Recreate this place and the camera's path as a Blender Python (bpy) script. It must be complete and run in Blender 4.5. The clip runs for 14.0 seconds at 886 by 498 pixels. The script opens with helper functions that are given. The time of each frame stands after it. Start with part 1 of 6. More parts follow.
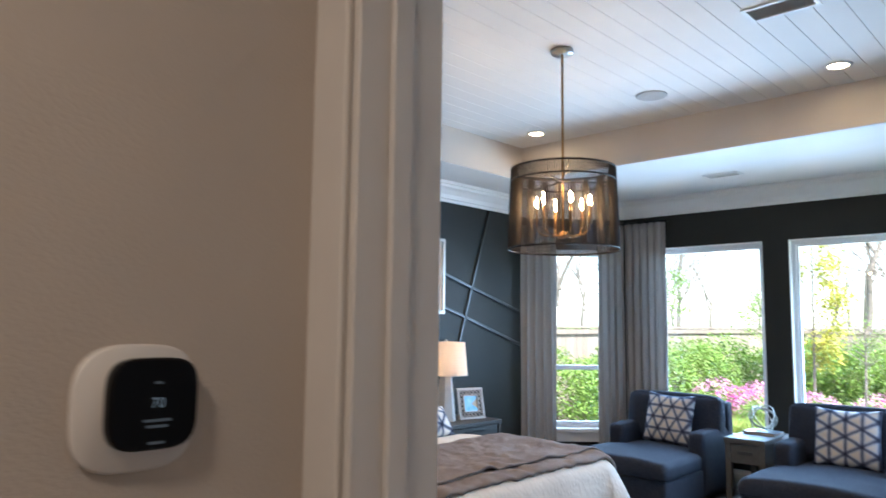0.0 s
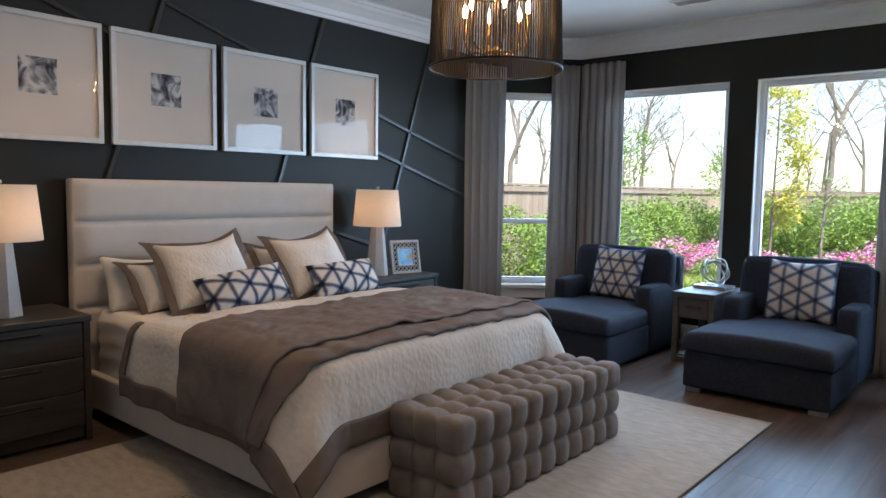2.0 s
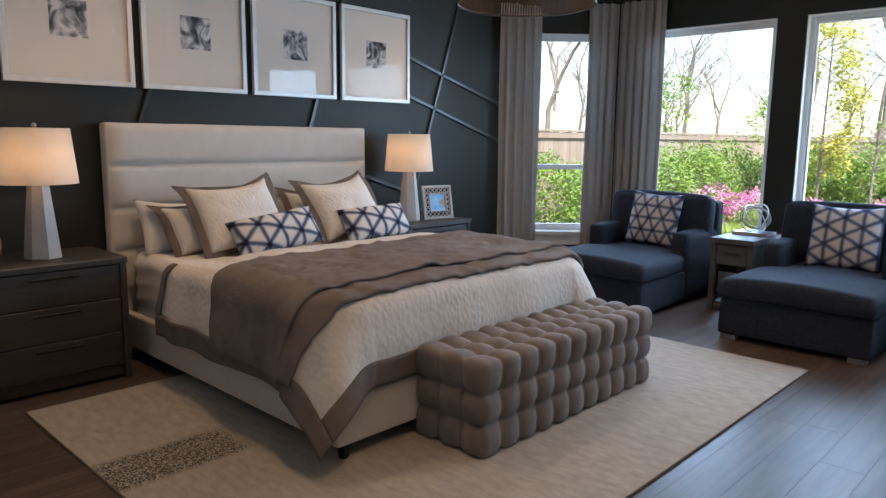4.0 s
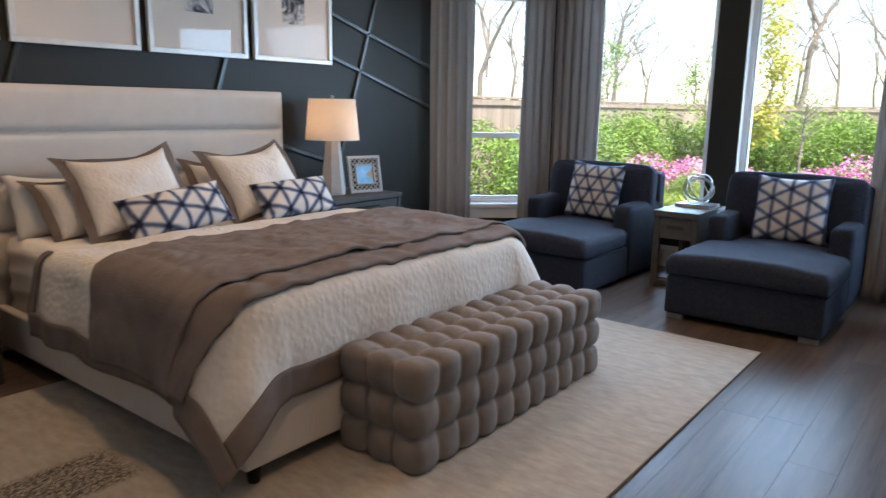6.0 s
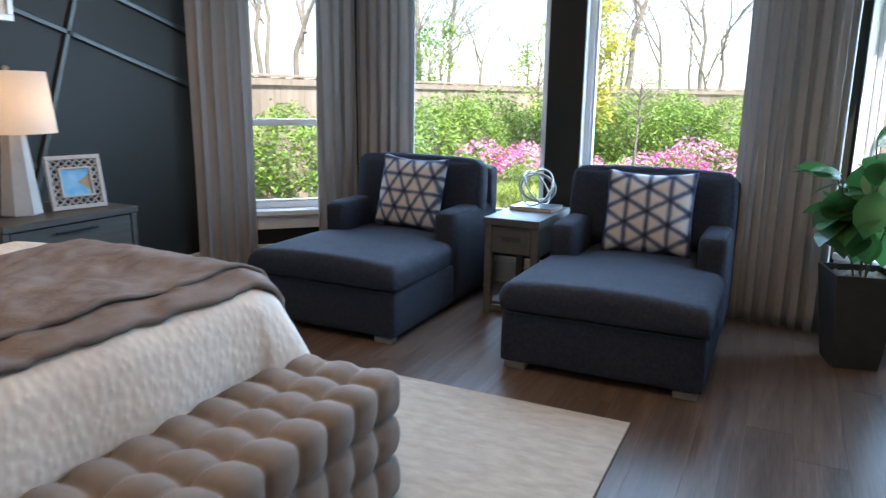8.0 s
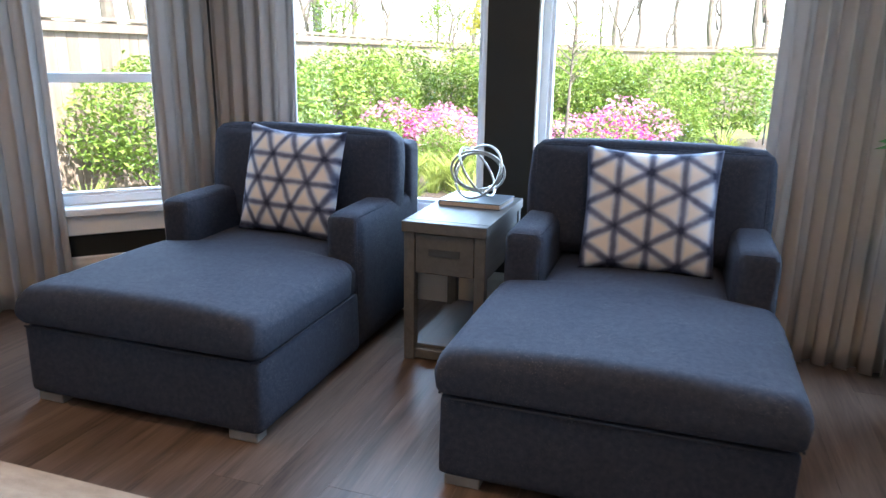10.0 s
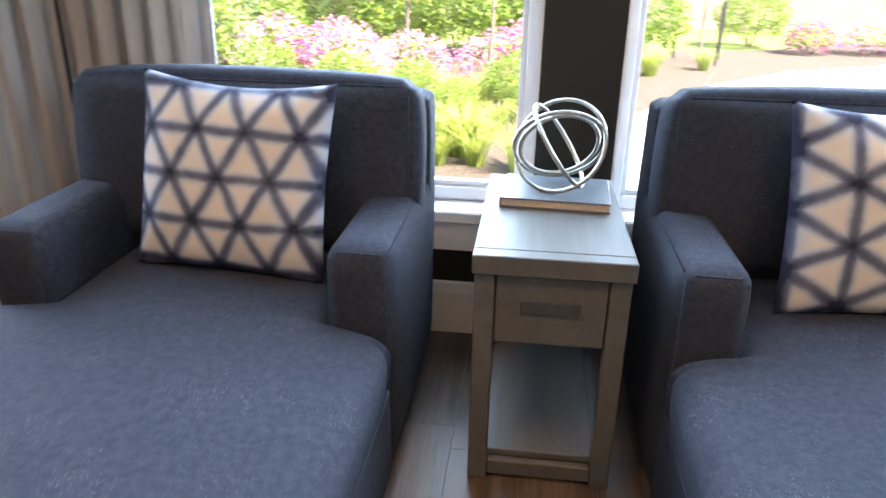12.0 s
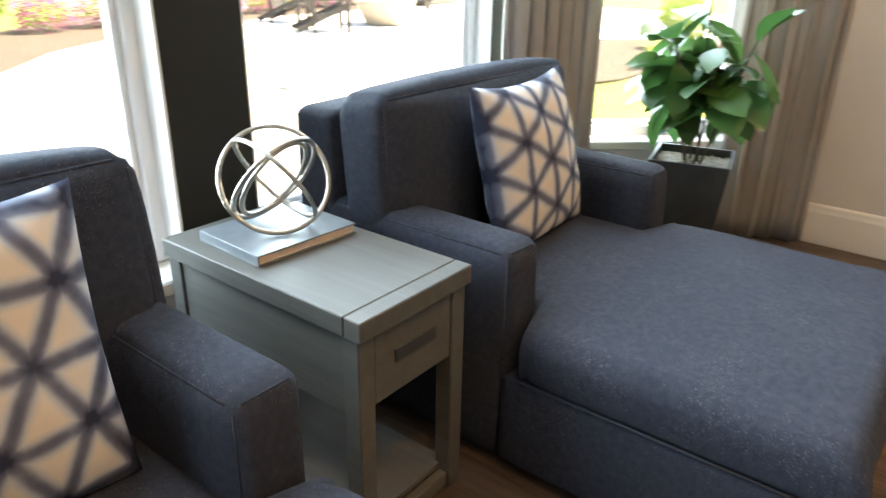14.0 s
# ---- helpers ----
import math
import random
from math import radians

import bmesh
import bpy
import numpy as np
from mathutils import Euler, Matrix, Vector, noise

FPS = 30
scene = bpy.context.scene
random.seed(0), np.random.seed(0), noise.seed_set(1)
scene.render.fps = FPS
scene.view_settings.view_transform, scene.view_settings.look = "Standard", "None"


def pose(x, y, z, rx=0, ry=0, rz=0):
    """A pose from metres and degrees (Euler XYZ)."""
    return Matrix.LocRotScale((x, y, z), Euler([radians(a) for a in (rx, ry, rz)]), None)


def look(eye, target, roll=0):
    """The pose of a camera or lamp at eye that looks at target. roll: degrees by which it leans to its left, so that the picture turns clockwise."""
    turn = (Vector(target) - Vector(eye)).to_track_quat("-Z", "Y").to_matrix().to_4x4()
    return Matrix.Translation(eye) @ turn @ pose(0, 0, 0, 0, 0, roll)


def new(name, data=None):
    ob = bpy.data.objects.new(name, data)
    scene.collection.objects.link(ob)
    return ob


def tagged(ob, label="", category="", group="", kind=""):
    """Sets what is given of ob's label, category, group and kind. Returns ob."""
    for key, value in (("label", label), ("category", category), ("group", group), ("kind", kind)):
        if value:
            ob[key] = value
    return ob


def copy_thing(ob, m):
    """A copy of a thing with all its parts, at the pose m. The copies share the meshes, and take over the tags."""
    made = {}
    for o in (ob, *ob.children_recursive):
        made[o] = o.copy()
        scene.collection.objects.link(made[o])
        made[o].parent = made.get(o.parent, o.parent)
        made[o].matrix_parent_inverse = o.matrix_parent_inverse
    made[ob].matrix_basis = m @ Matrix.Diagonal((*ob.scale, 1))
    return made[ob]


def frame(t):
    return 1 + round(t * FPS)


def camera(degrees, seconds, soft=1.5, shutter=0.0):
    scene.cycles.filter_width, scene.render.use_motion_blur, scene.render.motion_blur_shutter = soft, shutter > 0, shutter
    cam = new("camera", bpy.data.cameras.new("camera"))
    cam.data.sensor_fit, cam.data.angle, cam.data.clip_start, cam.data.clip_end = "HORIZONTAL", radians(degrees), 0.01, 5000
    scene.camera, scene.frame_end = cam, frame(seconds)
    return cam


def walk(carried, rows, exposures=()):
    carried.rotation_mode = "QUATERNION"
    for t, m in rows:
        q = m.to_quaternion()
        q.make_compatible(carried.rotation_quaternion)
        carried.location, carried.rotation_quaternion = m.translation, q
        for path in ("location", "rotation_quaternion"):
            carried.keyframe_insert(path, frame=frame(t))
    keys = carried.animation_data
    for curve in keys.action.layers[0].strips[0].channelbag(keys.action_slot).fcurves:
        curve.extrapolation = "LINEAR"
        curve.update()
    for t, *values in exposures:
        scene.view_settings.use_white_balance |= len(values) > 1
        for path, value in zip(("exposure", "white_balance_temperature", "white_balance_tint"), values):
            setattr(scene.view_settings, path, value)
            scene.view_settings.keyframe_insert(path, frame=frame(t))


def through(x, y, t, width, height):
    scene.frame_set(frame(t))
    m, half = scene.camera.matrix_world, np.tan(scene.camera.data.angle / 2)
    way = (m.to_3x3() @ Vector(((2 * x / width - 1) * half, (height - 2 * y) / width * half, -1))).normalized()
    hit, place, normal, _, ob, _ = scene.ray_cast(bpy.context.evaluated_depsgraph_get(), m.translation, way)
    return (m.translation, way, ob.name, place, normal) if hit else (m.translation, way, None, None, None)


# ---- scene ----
EXPOSURES = [(0.0, 2.2, 5850, 5), (0.6, 1.48, 6150, 7), (1.4, 1.42, 6300, 9), (3.0, 1.48, 6450, 10), (5.5, 1.66, 6500, 10), (8.0, 1.82, 6350, 8), (10.5, 2.65, 6600, 13), (11.5, 2.95, 7200, 15), (12.5, 2.7, 7900, 11), (13.5, 2.5, 9000, 9), (14.0, 2.7, 9200, 9)]
cam = camera(64.1, 14.0, soft=1.4, shutter=0.35)
PATH = [
    (0.0, 0.000, 0.000, 1.580, 43.430, 6.010, -0.680),
    (0.5, -0.112, 0.233, 1.544, 38.980, 3.420, -0.690),
    (1.0, -0.205, 0.431, 1.515, 38.670, -0.160, -0.770),
    (1.5, -0.226, 0.598, 1.473, 38.820, -3.000, -0.880),
    (2.0, -0.219, 0.675, 1.422, 40.830, -4.790, -0.910),
    (2.5, -0.197, 0.707, 1.404, 42.810, -6.500, -0.930),
    (3.0, -0.191, 0.717, 1.394, 43.630, -7.520, -0.950),
    (5.5, -0.348, 0.884, 1.371, 42.820, -11.200, -0.890),
    (6.0, -0.506, 1.080, 1.366, 38.350, -11.330, -0.900),
    (6.5, -0.656, 1.357, 1.353, 34.520, -11.450, -0.850),
    (7.0, -0.771, 1.717, 1.348, 32.070, -11.570, -0.820),
    (7.5, -0.885, 2.088, 1.342, 29.450, -11.850, -0.830),
    (8.0, -0.993, 2.486, 1.335, 25.820, -12.400, -0.780),
    (10.5, -1.798, 4.192, 1.230, 17.412, -17.610, -0.971),
    (11.0, -2.022, 4.533, 1.221, 16.420, -20.970, -0.967),
    (11.5, -2.235, 4.825, 1.208, 15.916, -22.167, -0.805),
    (12.0, -2.512, 5.019, 1.185, 7.231, -21.922, -1.000),
    (12.5, -2.705, 5.230, 1.203, -5.936, -22.911, -0.845),
    (13.0, -2.956, 5.336, 1.217, -22.379, -23.098, -0.941),
    (13.5, -3.218, 5.426, 1.235, -36.355, -23.234, -0.680),
    (14.0, -3.435, 5.612, 1.245, -51.894, -22.995, -1.000),
]
walk(cam, [(t, pose(x, y, z, 90 + pitch, roll, yaw)) for t, x, y, z, yaw, pitch, roll in PATH], EXPOSURES)

# ---- world and light ----
world = bpy.data.worlds.new("sky")
scene.world = world
world.use_nodes = True
wn = world.node_tree
sky = wn.nodes.new("ShaderNodeTexSky")
sky.sky_type, sky.sun_disc = "NISHITA", False
SUN_AZ, SUN_EL = 124.0, 54.0
sky.sun_elevation, sky.sun_rotation = radians(SUN_EL), radians(SUN_AZ)
sky.air_density, sky.dust_density = 1.0, 1.0
wn.links.new(sky.outputs[0], wn.nodes["Background"].inputs[0])
wn.nodes["Background"].inputs[1].default_value = 0.15

sun_data = bpy.data.lights.new("sun", "SUN")
sun_data.energy, sun_data.angle, sun_data.color = 5.0, radians(0.5), (1.0, 0.95, 0.88)
sun = new("sun", sun_data)
to_sun = Vector((math.sin(radians(SUN_AZ)) * math.cos(radians(SUN_EL)), math.cos(radians(SUN_AZ)) * math.cos(radians(SUN_EL)), math.sin(radians(SUN_EL))))
sun.matrix_world = look(to_sun * 30, (0, 0, 0))


def window_lamp(x, y, z, w, h, ang, watts):
    """Sky light that enters by a window's opening."""
    d = bpy.data.lights.new("window_light", "AREA")
    d.shape, d.size, d.size_y, d.energy, d.color = "RECTANGLE", w, h, watts, (0.44, 0.68, 1.0)
    ob = new("window_light", d)
    d.spread = radians(130)
    ob.matrix_world = pose(x, y, z, 74, 0, ang)
    return ob


window_lamp(-3.12, 7.46, 1.42, 1.15, 1.9, 180, 21)
window_lamp(-1.61, 7.46, 1.42, 1.15, 1.9, 180, 21)
window_lamp(-4.56, 7.01, 1.42, 0.70, 1.9, 225, 10)
window_lamp(-0.10, 7.01, 1.42, 0.80, 1.9, 135, 15)
# unseen lamp added under the hall ceiling to brighten the hall walls
hall = bpy.data.lights.new("hall_light", "AREA")
hall.energy, hall.size, hall.color = 3.5, 0.3, (1.0, 0.79, 0.62)
ob = new("hall_light", hall)
ob.location = (-0.2, -0.7, 2.74)


def downlight(x, y):
    """The beam of one of the recessed ceiling lights."""
    d = bpy.data.lights.new("downlight", "SPOT")
    d.energy, d.color, d.spot_size, d.spot_blend, d.shadow_soft_size = 24.0, (1.0, 0.63, 0.35), radians(105), 0.7, 0.05
    ob = new("downlight", d)
    ob.location = (x, y, 3.275)
    return ob


# the two at y = 2.45 are unseen, added as a mirror of the far pair
for x, y in ((-3.68, 5.08), (-1.215, 5.01), (-3.68, 2.45), (-1.215, 2.45)):
    downlight(x, y)

# ---- materials ----
def mat(name, color, rough=0.6, metal=0.0, vary=0.12, scale=8.0, bump=0.0, bump_scale=200.0, second=None, spec=0.5, sheen=0.0, random=0.0, fleck=None):
    """A surface with colour variation at two scales and a fine relief."""
    m = bpy.data.materials.new(name)
    m.use_nodes = True
    nt = m.node_tree
    b = nt.nodes["Principled BSDF"]
    b.inputs["Roughness"].default_value, b.inputs["Metallic"].default_value = rough, metal
    b.inputs["Specular IOR Level"].default_value = spec
    if sheen:
        b.inputs["Sheen Weight"].default_value = sheen
    co = nt.nodes.new("ShaderNodeTexCoord")
    n1 = nt.nodes.new("ShaderNodeTexNoise")
    n1.inputs["Scale"].default_value, n1.inputs["Detail"].default_value = scale, 6.0
    nt.links.new(co.outputs["Object"], n1.inputs["Vector"])
    mix = nt.nodes.new("ShaderNodeMix")
    mix.data_type = "RGBA"
    two = second or tuple(c * (1 - 2 * vary) for c in color)
    mix.inputs["A"].default_value, mix.inputs["B"].default_value = (*color, 1), (*two, 1)
    ramp = nt.nodes.new("ShaderNodeMapRange")
    ramp.inputs["From Min"].default_value, ramp.inputs["From Max"].default_value = 0.3, 0.7
    nt.links.new(n1.outputs["Fac"], ramp.inputs["Value"])
    nt.links.new(ramp.outputs["Result"], mix.inputs["Factor"])
    out = mix.outputs["Result"]
    if random:
        info = nt.nodes.new("ShaderNodeObjectInfo")
        hsv = nt.nodes.new("ShaderNodeHueSaturation")
        mr = nt.nodes.new("ShaderNodeMapRange")
        mr.inputs["To Min"].default_value, mr.inputs["To Max"].default_value = 1 - random, 1 + random
        nt.links.new(info.outputs["Random"], mr.inputs["Value"])
        nt.links.new(mr.outputs["Result"], hsv.inputs["Value"])
        nt.links.new(out, hsv.inputs["Color"])
        out = hsv.outputs["Color"]
    if fleck:
        # slubs of paler yarn, thicker in some places than in others
        n3, n4 = nt.nodes.new("ShaderNodeTexNoise"), nt.nodes.new("ShaderNodeTexNoise")
        n3.inputs["Scale"].default_value, n3.inputs["Detail"].default_value = 300.0, 2.0
        n4.inputs["Scale"].default_value, n4.inputs["Detail"].default_value = 7.0, 4.0
        st = nt.nodes.new("ShaderNodeVectorMath")
        st.operation = "MULTIPLY"
        st.inputs[1].default_value = (1.0, 0.55, 1.0)
        nt.links.new(co.outputs["Object"], st.inputs[0])
        nt.links.new(st.outputs[0], n3.inputs["Vector"])
        nt.links.new(co.outputs["Object"], n4.inputs["Vector"])
        sm = nt.nodes.new("ShaderNodeMath")
        sm.operation = "MULTIPLY_ADD"
        sm.inputs[1].default_value = 0.35
        nt.links.new(n4.outputs["Fac"], sm.inputs[0])
        nt.links.new(n3.outputs["Fac"], sm.inputs[2])
        fm = nt.nodes.new("ShaderNodeMapRange")
        fm.inputs["From Min"].default_value, fm.inputs["From Max"].default_value = 0.80, 0.98
        nt.links.new(sm.outputs[0], fm.inputs["Value"])
        mx = nt.nodes.new("ShaderNodeMix")
        mx.data_type = "RGBA"
        mx.inputs["B"].default_value = (*fleck, 1)
        nt.links.new(fm.outputs["Result"], mx.inputs["Factor"])
        nt.links.new(out, mx.inputs["A"])
        out = mx.outputs["Result"]
    nt.links.new(out, b.inputs["Base Color"])
    if bump:
        n2 = nt.nodes.new("ShaderNodeTexNoise")
        n2.inputs["Scale"].default_value, n2.inputs["Detail"].default_value = bump_scale, 3.0
        nt.links.new(co.outputs["Object"], n2.inputs["Vector"])
        bp = nt.nodes.new("ShaderNodeBump")
        bp.inputs["Strength"].default_value, bp.inputs["Distance"].default_value = bump, 0.01
        nt.links.new(n2.outputs["Fac"], bp.inputs["Height"])
        nt.links.new(bp.outputs["Normal"], b.inputs["Normal"])
    return m


def glow(name, color, strength):
    m = bpy.data.materials.new(name)
    m.use_nodes = True
    b = m.node_tree.nodes["Principled BSDF"]
    b.inputs["Base Color"].default_value = (*color, 1)
    b.inputs["Emission Color"].default_value, b.inputs["Emission Strength"].default_value = (*color, 1), strength
    return m


def glass(name, rough=0.0, facing=0.03):
    m = bpy.data.materials.new(name)
    m.use_nodes = True
    nt = m.node_tree
    for n in list(nt.nodes):
        if n.type == "BSDF_PRINCIPLED":
            nt.nodes.remove(n)
    out = [n for n in nt.nodes if n.type == "OUTPUT_MATERIAL"][0]
    tr, gl, mx = nt.nodes.new("ShaderNodeBsdfTransparent"), nt.nodes.new("ShaderNodeBsdfGlossy"), nt.nodes.new("ShaderNodeMixShader")
    gl.inputs["Roughness"].default_value = rough
    lw = nt.nodes.new("ShaderNodeLayerWeight")
    p, q = nt.nodes.new("ShaderNodeMath"), nt.nodes.new("ShaderNodeMath")
    p.operation, q.operation = "POWER", "MULTIPLY_ADD"
    p.inputs[1].default_value, q.inputs[1].default_value, q.inputs[2].default_value = 5.0, 0.95, facing
    nt.links.new(lw.outputs["Facing"], p.inputs[0])
    nt.links.new(p.outputs[0], q.inputs[0])
    nt.links.new(q.outputs[0], mx.inputs[0])
    nt.links.new(tr.outputs[0], mx.inputs[1])
    nt.links.new(gl.outputs[0], mx.inputs[2])
    nt.links.new(mx.outputs[0], out.inputs[0])
    return m


M_DARK = mat("dark_wall_paint", (0.0182, 0.0180, 0.0142), 0.52, vary=0.06, scale=3, bump=0.08, bump_scale=260, spec=0.32)
M_BATTEN = mat("dark_semigloss_paint", (0.0185, 0.0186, 0.0155), 0.30, vary=0.05, scale=6, bump=0.03, bump_scale=120, spec=0.6)
M_BEIGE = mat("beige_wall_paint", (0.52, 0.455, 0.39), 0.7, vary=0.04, scale=3, bump=0.15, bump_scale=180)
M_WHITE = mat("white_trim_paint", (0.80, 0.79, 0.77), 0.4, vary=0.02, scale=5)
M_CEIL = mat("white_ceiling_paint", (0.78, 0.77, 0.75), 0.65, vary=0.03, scale=2, bump=0.05, bump_scale=150)
M_CREAM = mat("cream_trim_paint", (0.62, 0.565, 0.49), 0.45, vary=0.03, scale=5)
M_TRAY = mat("tray_paint", (0.62, 0.55, 0.48), 0.6, vary=0.03, scale=3)
M_VINYL = mat("white_vinyl", (0.80, 0.81, 0.82), 0.35, vary=0.02, scale=5)
M_GLASS = glass("window_glass")
M_PICGLASS = glass("picture_glass", 0.015, 0.014)


# ---- building helpers ----
def box(bm, x0, x1, y0, y1, z0, z1, bevel=0.0, seg=1):
    m = Matrix.Translation(((x0 + x1) / 2, (y0 + y1) / 2, (z0 + z1) / 2)) @ Matrix.Diagonal((abs(x1 - x0), abs(y1 - y0), abs(z1 - z0), 1))
    g = bmesh.ops.create_cube(bm, size=1, matrix=m)
    if bevel:
        es = list({e for v in g["verts"] for e in v.link_edges})
        bmesh.ops.bevel(bm, geom=es, offset=bevel, segments=seg, affect="EDGES", profile=0.5)
    return bm


def boxbm(*a, **k):
    return box(bmesh.new(), *a, **k)


def rod(bm, a, b, r, n=8, r2=None):
    a, b = Vector(a), Vector(b)
    d = b - a
    m = Matrix.Translation((a + b) / 2) @ d.to_track_quat("Z", "Y").to_matrix().to_4x4()
    bmesh.ops.create_cone(bm, cap_ends=True, segments=n, radius1=r, radius2=r if r2 is None else r2, depth=d.length, matrix=m)
    return bm


def ring(bm, m, R, r, n=40, k=8, sx=1.0, sy=1.0):
    """A torus of radius R and tube r in the pose m."""
    rows = []
    for i in range(n):
        a = 2 * math.pi * i / n
        row = []
        for j in range(k):
            b = 2 * math.pi * j / k
            q = R + r * math.cos(b)
            row.append(bm.verts.new(m @ Vector((q * math.cos(a) * sx, q * math.sin(a) * sy, r * math.sin(b)))))
        rows.append(row)
    for i in range(n):
        for j in range(k):
            bm.faces.new((rows[i][j], rows[(i + 1) % n][j], rows[(i + 1) % n][(j + 1) % k], rows[i][(j + 1) % k]))
    return bm


def lathe(bm, prof, n=32, m=None, cap=True):
    """Turned shape from (radius, z) pairs."""
    m = m or Matrix()
    rows = [[bm.verts.new(m @ Vector((r * math.cos(2 * math.pi * i / n), r * math.sin(2 * math.pi * i / n), z))) for i in range(n)] for r, z in prof]
    for a, b in zip(rows, rows[1:]):
        for i in range(n):
            bm.faces.new((a[i], a[(i + 1) % n], b[(i + 1) % n], b[i]))
    if cap:
        bm.faces.new(rows[0][::-1])
        bm.faces.new(rows[-1])
    return bm


def sheet(bm, fn, nu, nv):
    """A surface fn(u, v) with u, v from 0 to 1."""
    g = [[bm.verts.new(fn(i / nu, j / nv)) for j in range(nv + 1)] for i in range(nu + 1)]
    for i in range(nu):
        for j in range(nv):
            bm.faces.new((g[i][j], g[i + 1][j], g[i + 1][j + 1], g[i][j + 1]))
    return bm


def part(name, bm, material, parent=None, label="", smooth=False, m=None):
    me = bpy.data.meshes.new(name)
    bmesh.ops.recalc_face_normals(bm, faces=bm.faces)
    bm.to_mesh(me)
    bm.free()
    me.materials.append(material)
    if smooth:
        for p in me.polygons:
            p.use_smooth = True
    ob = new(name, me)
    ob.parent = parent
    if m is not None:
        ob.matrix_basis = m
    if label:
        ob["label"] = label
    return ob


def thing(name, label, category, at=(0, 0, 0), rz=0.0, group="", kind=""):
    ob = new(name)
    ob.empty_display_size = 0.1
    ob.matrix_basis = pose(*at, 0, 0, rz)
    return tagged(ob, label, category, group, kind)


def structure(name, bm, material, label, category, smooth=False, m=None):
    return tagged(part(name, bm, material, None, "", smooth, m), label, category, "", "structure")


def math_node(nt, op, a, b=None, clamp=False):
    n = nt.nodes.new("ShaderNodeMath")
    n.operation, n.use_clamp = op, clamp
    for i, v in enumerate((a, b)):
        if v is None:
            continue
        if isinstance(v, (int, float)):
            n.inputs[i].default_value = v
        else:
            nt.links.new(v, n.inputs[i])
    return n.outputs[0]


def wood(name, dark, light, rough=0.4, axis=1, scale=1.0, random=0.25, bump=0.15, spec=0.5):
    """Straight-grained timber, the grain along the given axis; each piece takes its own tone."""
    m = bpy.data.materials.new(name)
    m.use_nodes = True
    nt = m.node_tree
    b = nt.nodes["Principled BSDF"]
    b.inputs["Specular IOR Level"].default_value = spec
    co = nt.nodes.new("ShaderNodeTexCoord")
    info = nt.nodes.new("ShaderNodeObjectInfo")
    off = nt.nodes.new("ShaderNodeVectorMath")
    off.operation = "ADD"
    comb = nt.nodes.new("ShaderNodeCombineXYZ")
    shift = math_node(nt, "MULTIPLY", info.outputs["Random"], 37.0)
    for i in range(3):
        nt.links.new(shift, comb.inputs[i])
    nt.links.new(co.outputs["Object"], off.inputs[0])
    nt.links.new(comb.outputs[0], off.inputs[1])
    mp = nt.nodes.new("ShaderNodeMapping")
    s = [14.0 * scale] * 3
    s[axis] = 0.9 * scale
    mp.inputs["Scale"].default_value = s
    nt.links.new(off.outputs[0], mp.inputs["Vector"])
    big = nt.nodes.new("ShaderNodeTexNoise")
    big.inputs["Scale"].default_value, big.inputs["Detail"].default_value, big.inputs["Distortion"].default_value = 1.0, 5.0, 1.2
    nt.links.new(mp.outputs[0], big.inputs["Vector"])
    fine = nt.nodes.new("ShaderNodeTexNoise")
    fine.inputs["Scale"].default_value, fine.inputs["Detail"].default_value = 8.0, 4.0
    nt.links.new(mp.outputs[0], fine.inputs["Vector"])
    f = math_node(nt, "ADD", math_node(nt, "MULTIPLY", big.outputs["Fac"], 0.65), math_node(nt, "MULTIPLY", fine.outputs["Fac"], 0.35))
    mr = nt.nodes.new("ShaderNodeMapRange")
    mr.inputs["From Min"].default_value, mr.inputs["From Max"].default_value = 0.32, 0.68
    nt.links.new(f, mr.inputs["Value"])
    mix = nt.nodes.new("ShaderNodeMix")
    mix.data_type = "RGBA"
    mix.inputs["A"].default_value, mix.inputs["B"].default_value = (*dark, 1), (*light, 1)
    nt.links.new(mr.outputs[0], mix.inputs["Factor"])
    hsv = nt.nodes.new("ShaderNodeHueSaturation")
    nt.links.new(math_node(nt, "ADD", math_node(nt, "MULTIPLY", info.outputs["Random"], 2 * random), 1 - random), hsv.inputs["Value"])
    nt.links.new(mix.outputs["Result"], hsv.inputs["Color"])
    nt.links.new(hsv.outputs[0], b.inputs["Base Color"])
    nt.links.new(math_node(nt, "ADD", math_node(nt, "MULTIPLY", fine.outputs["Fac"], 0.2), rough - 0.1), b.inputs["Roughness"])
    bp = nt.nodes.new("ShaderNodeBump")
    bp.inputs["Strength"].default_value, bp.inputs["Distance"].default_value = bump, 0.004
    nt.links.new(fine.outputs["Fac"], bp.inputs["Height"])
    nt.links.new(bp.outputs["Normal"], b.inputs["Normal"])
    return m


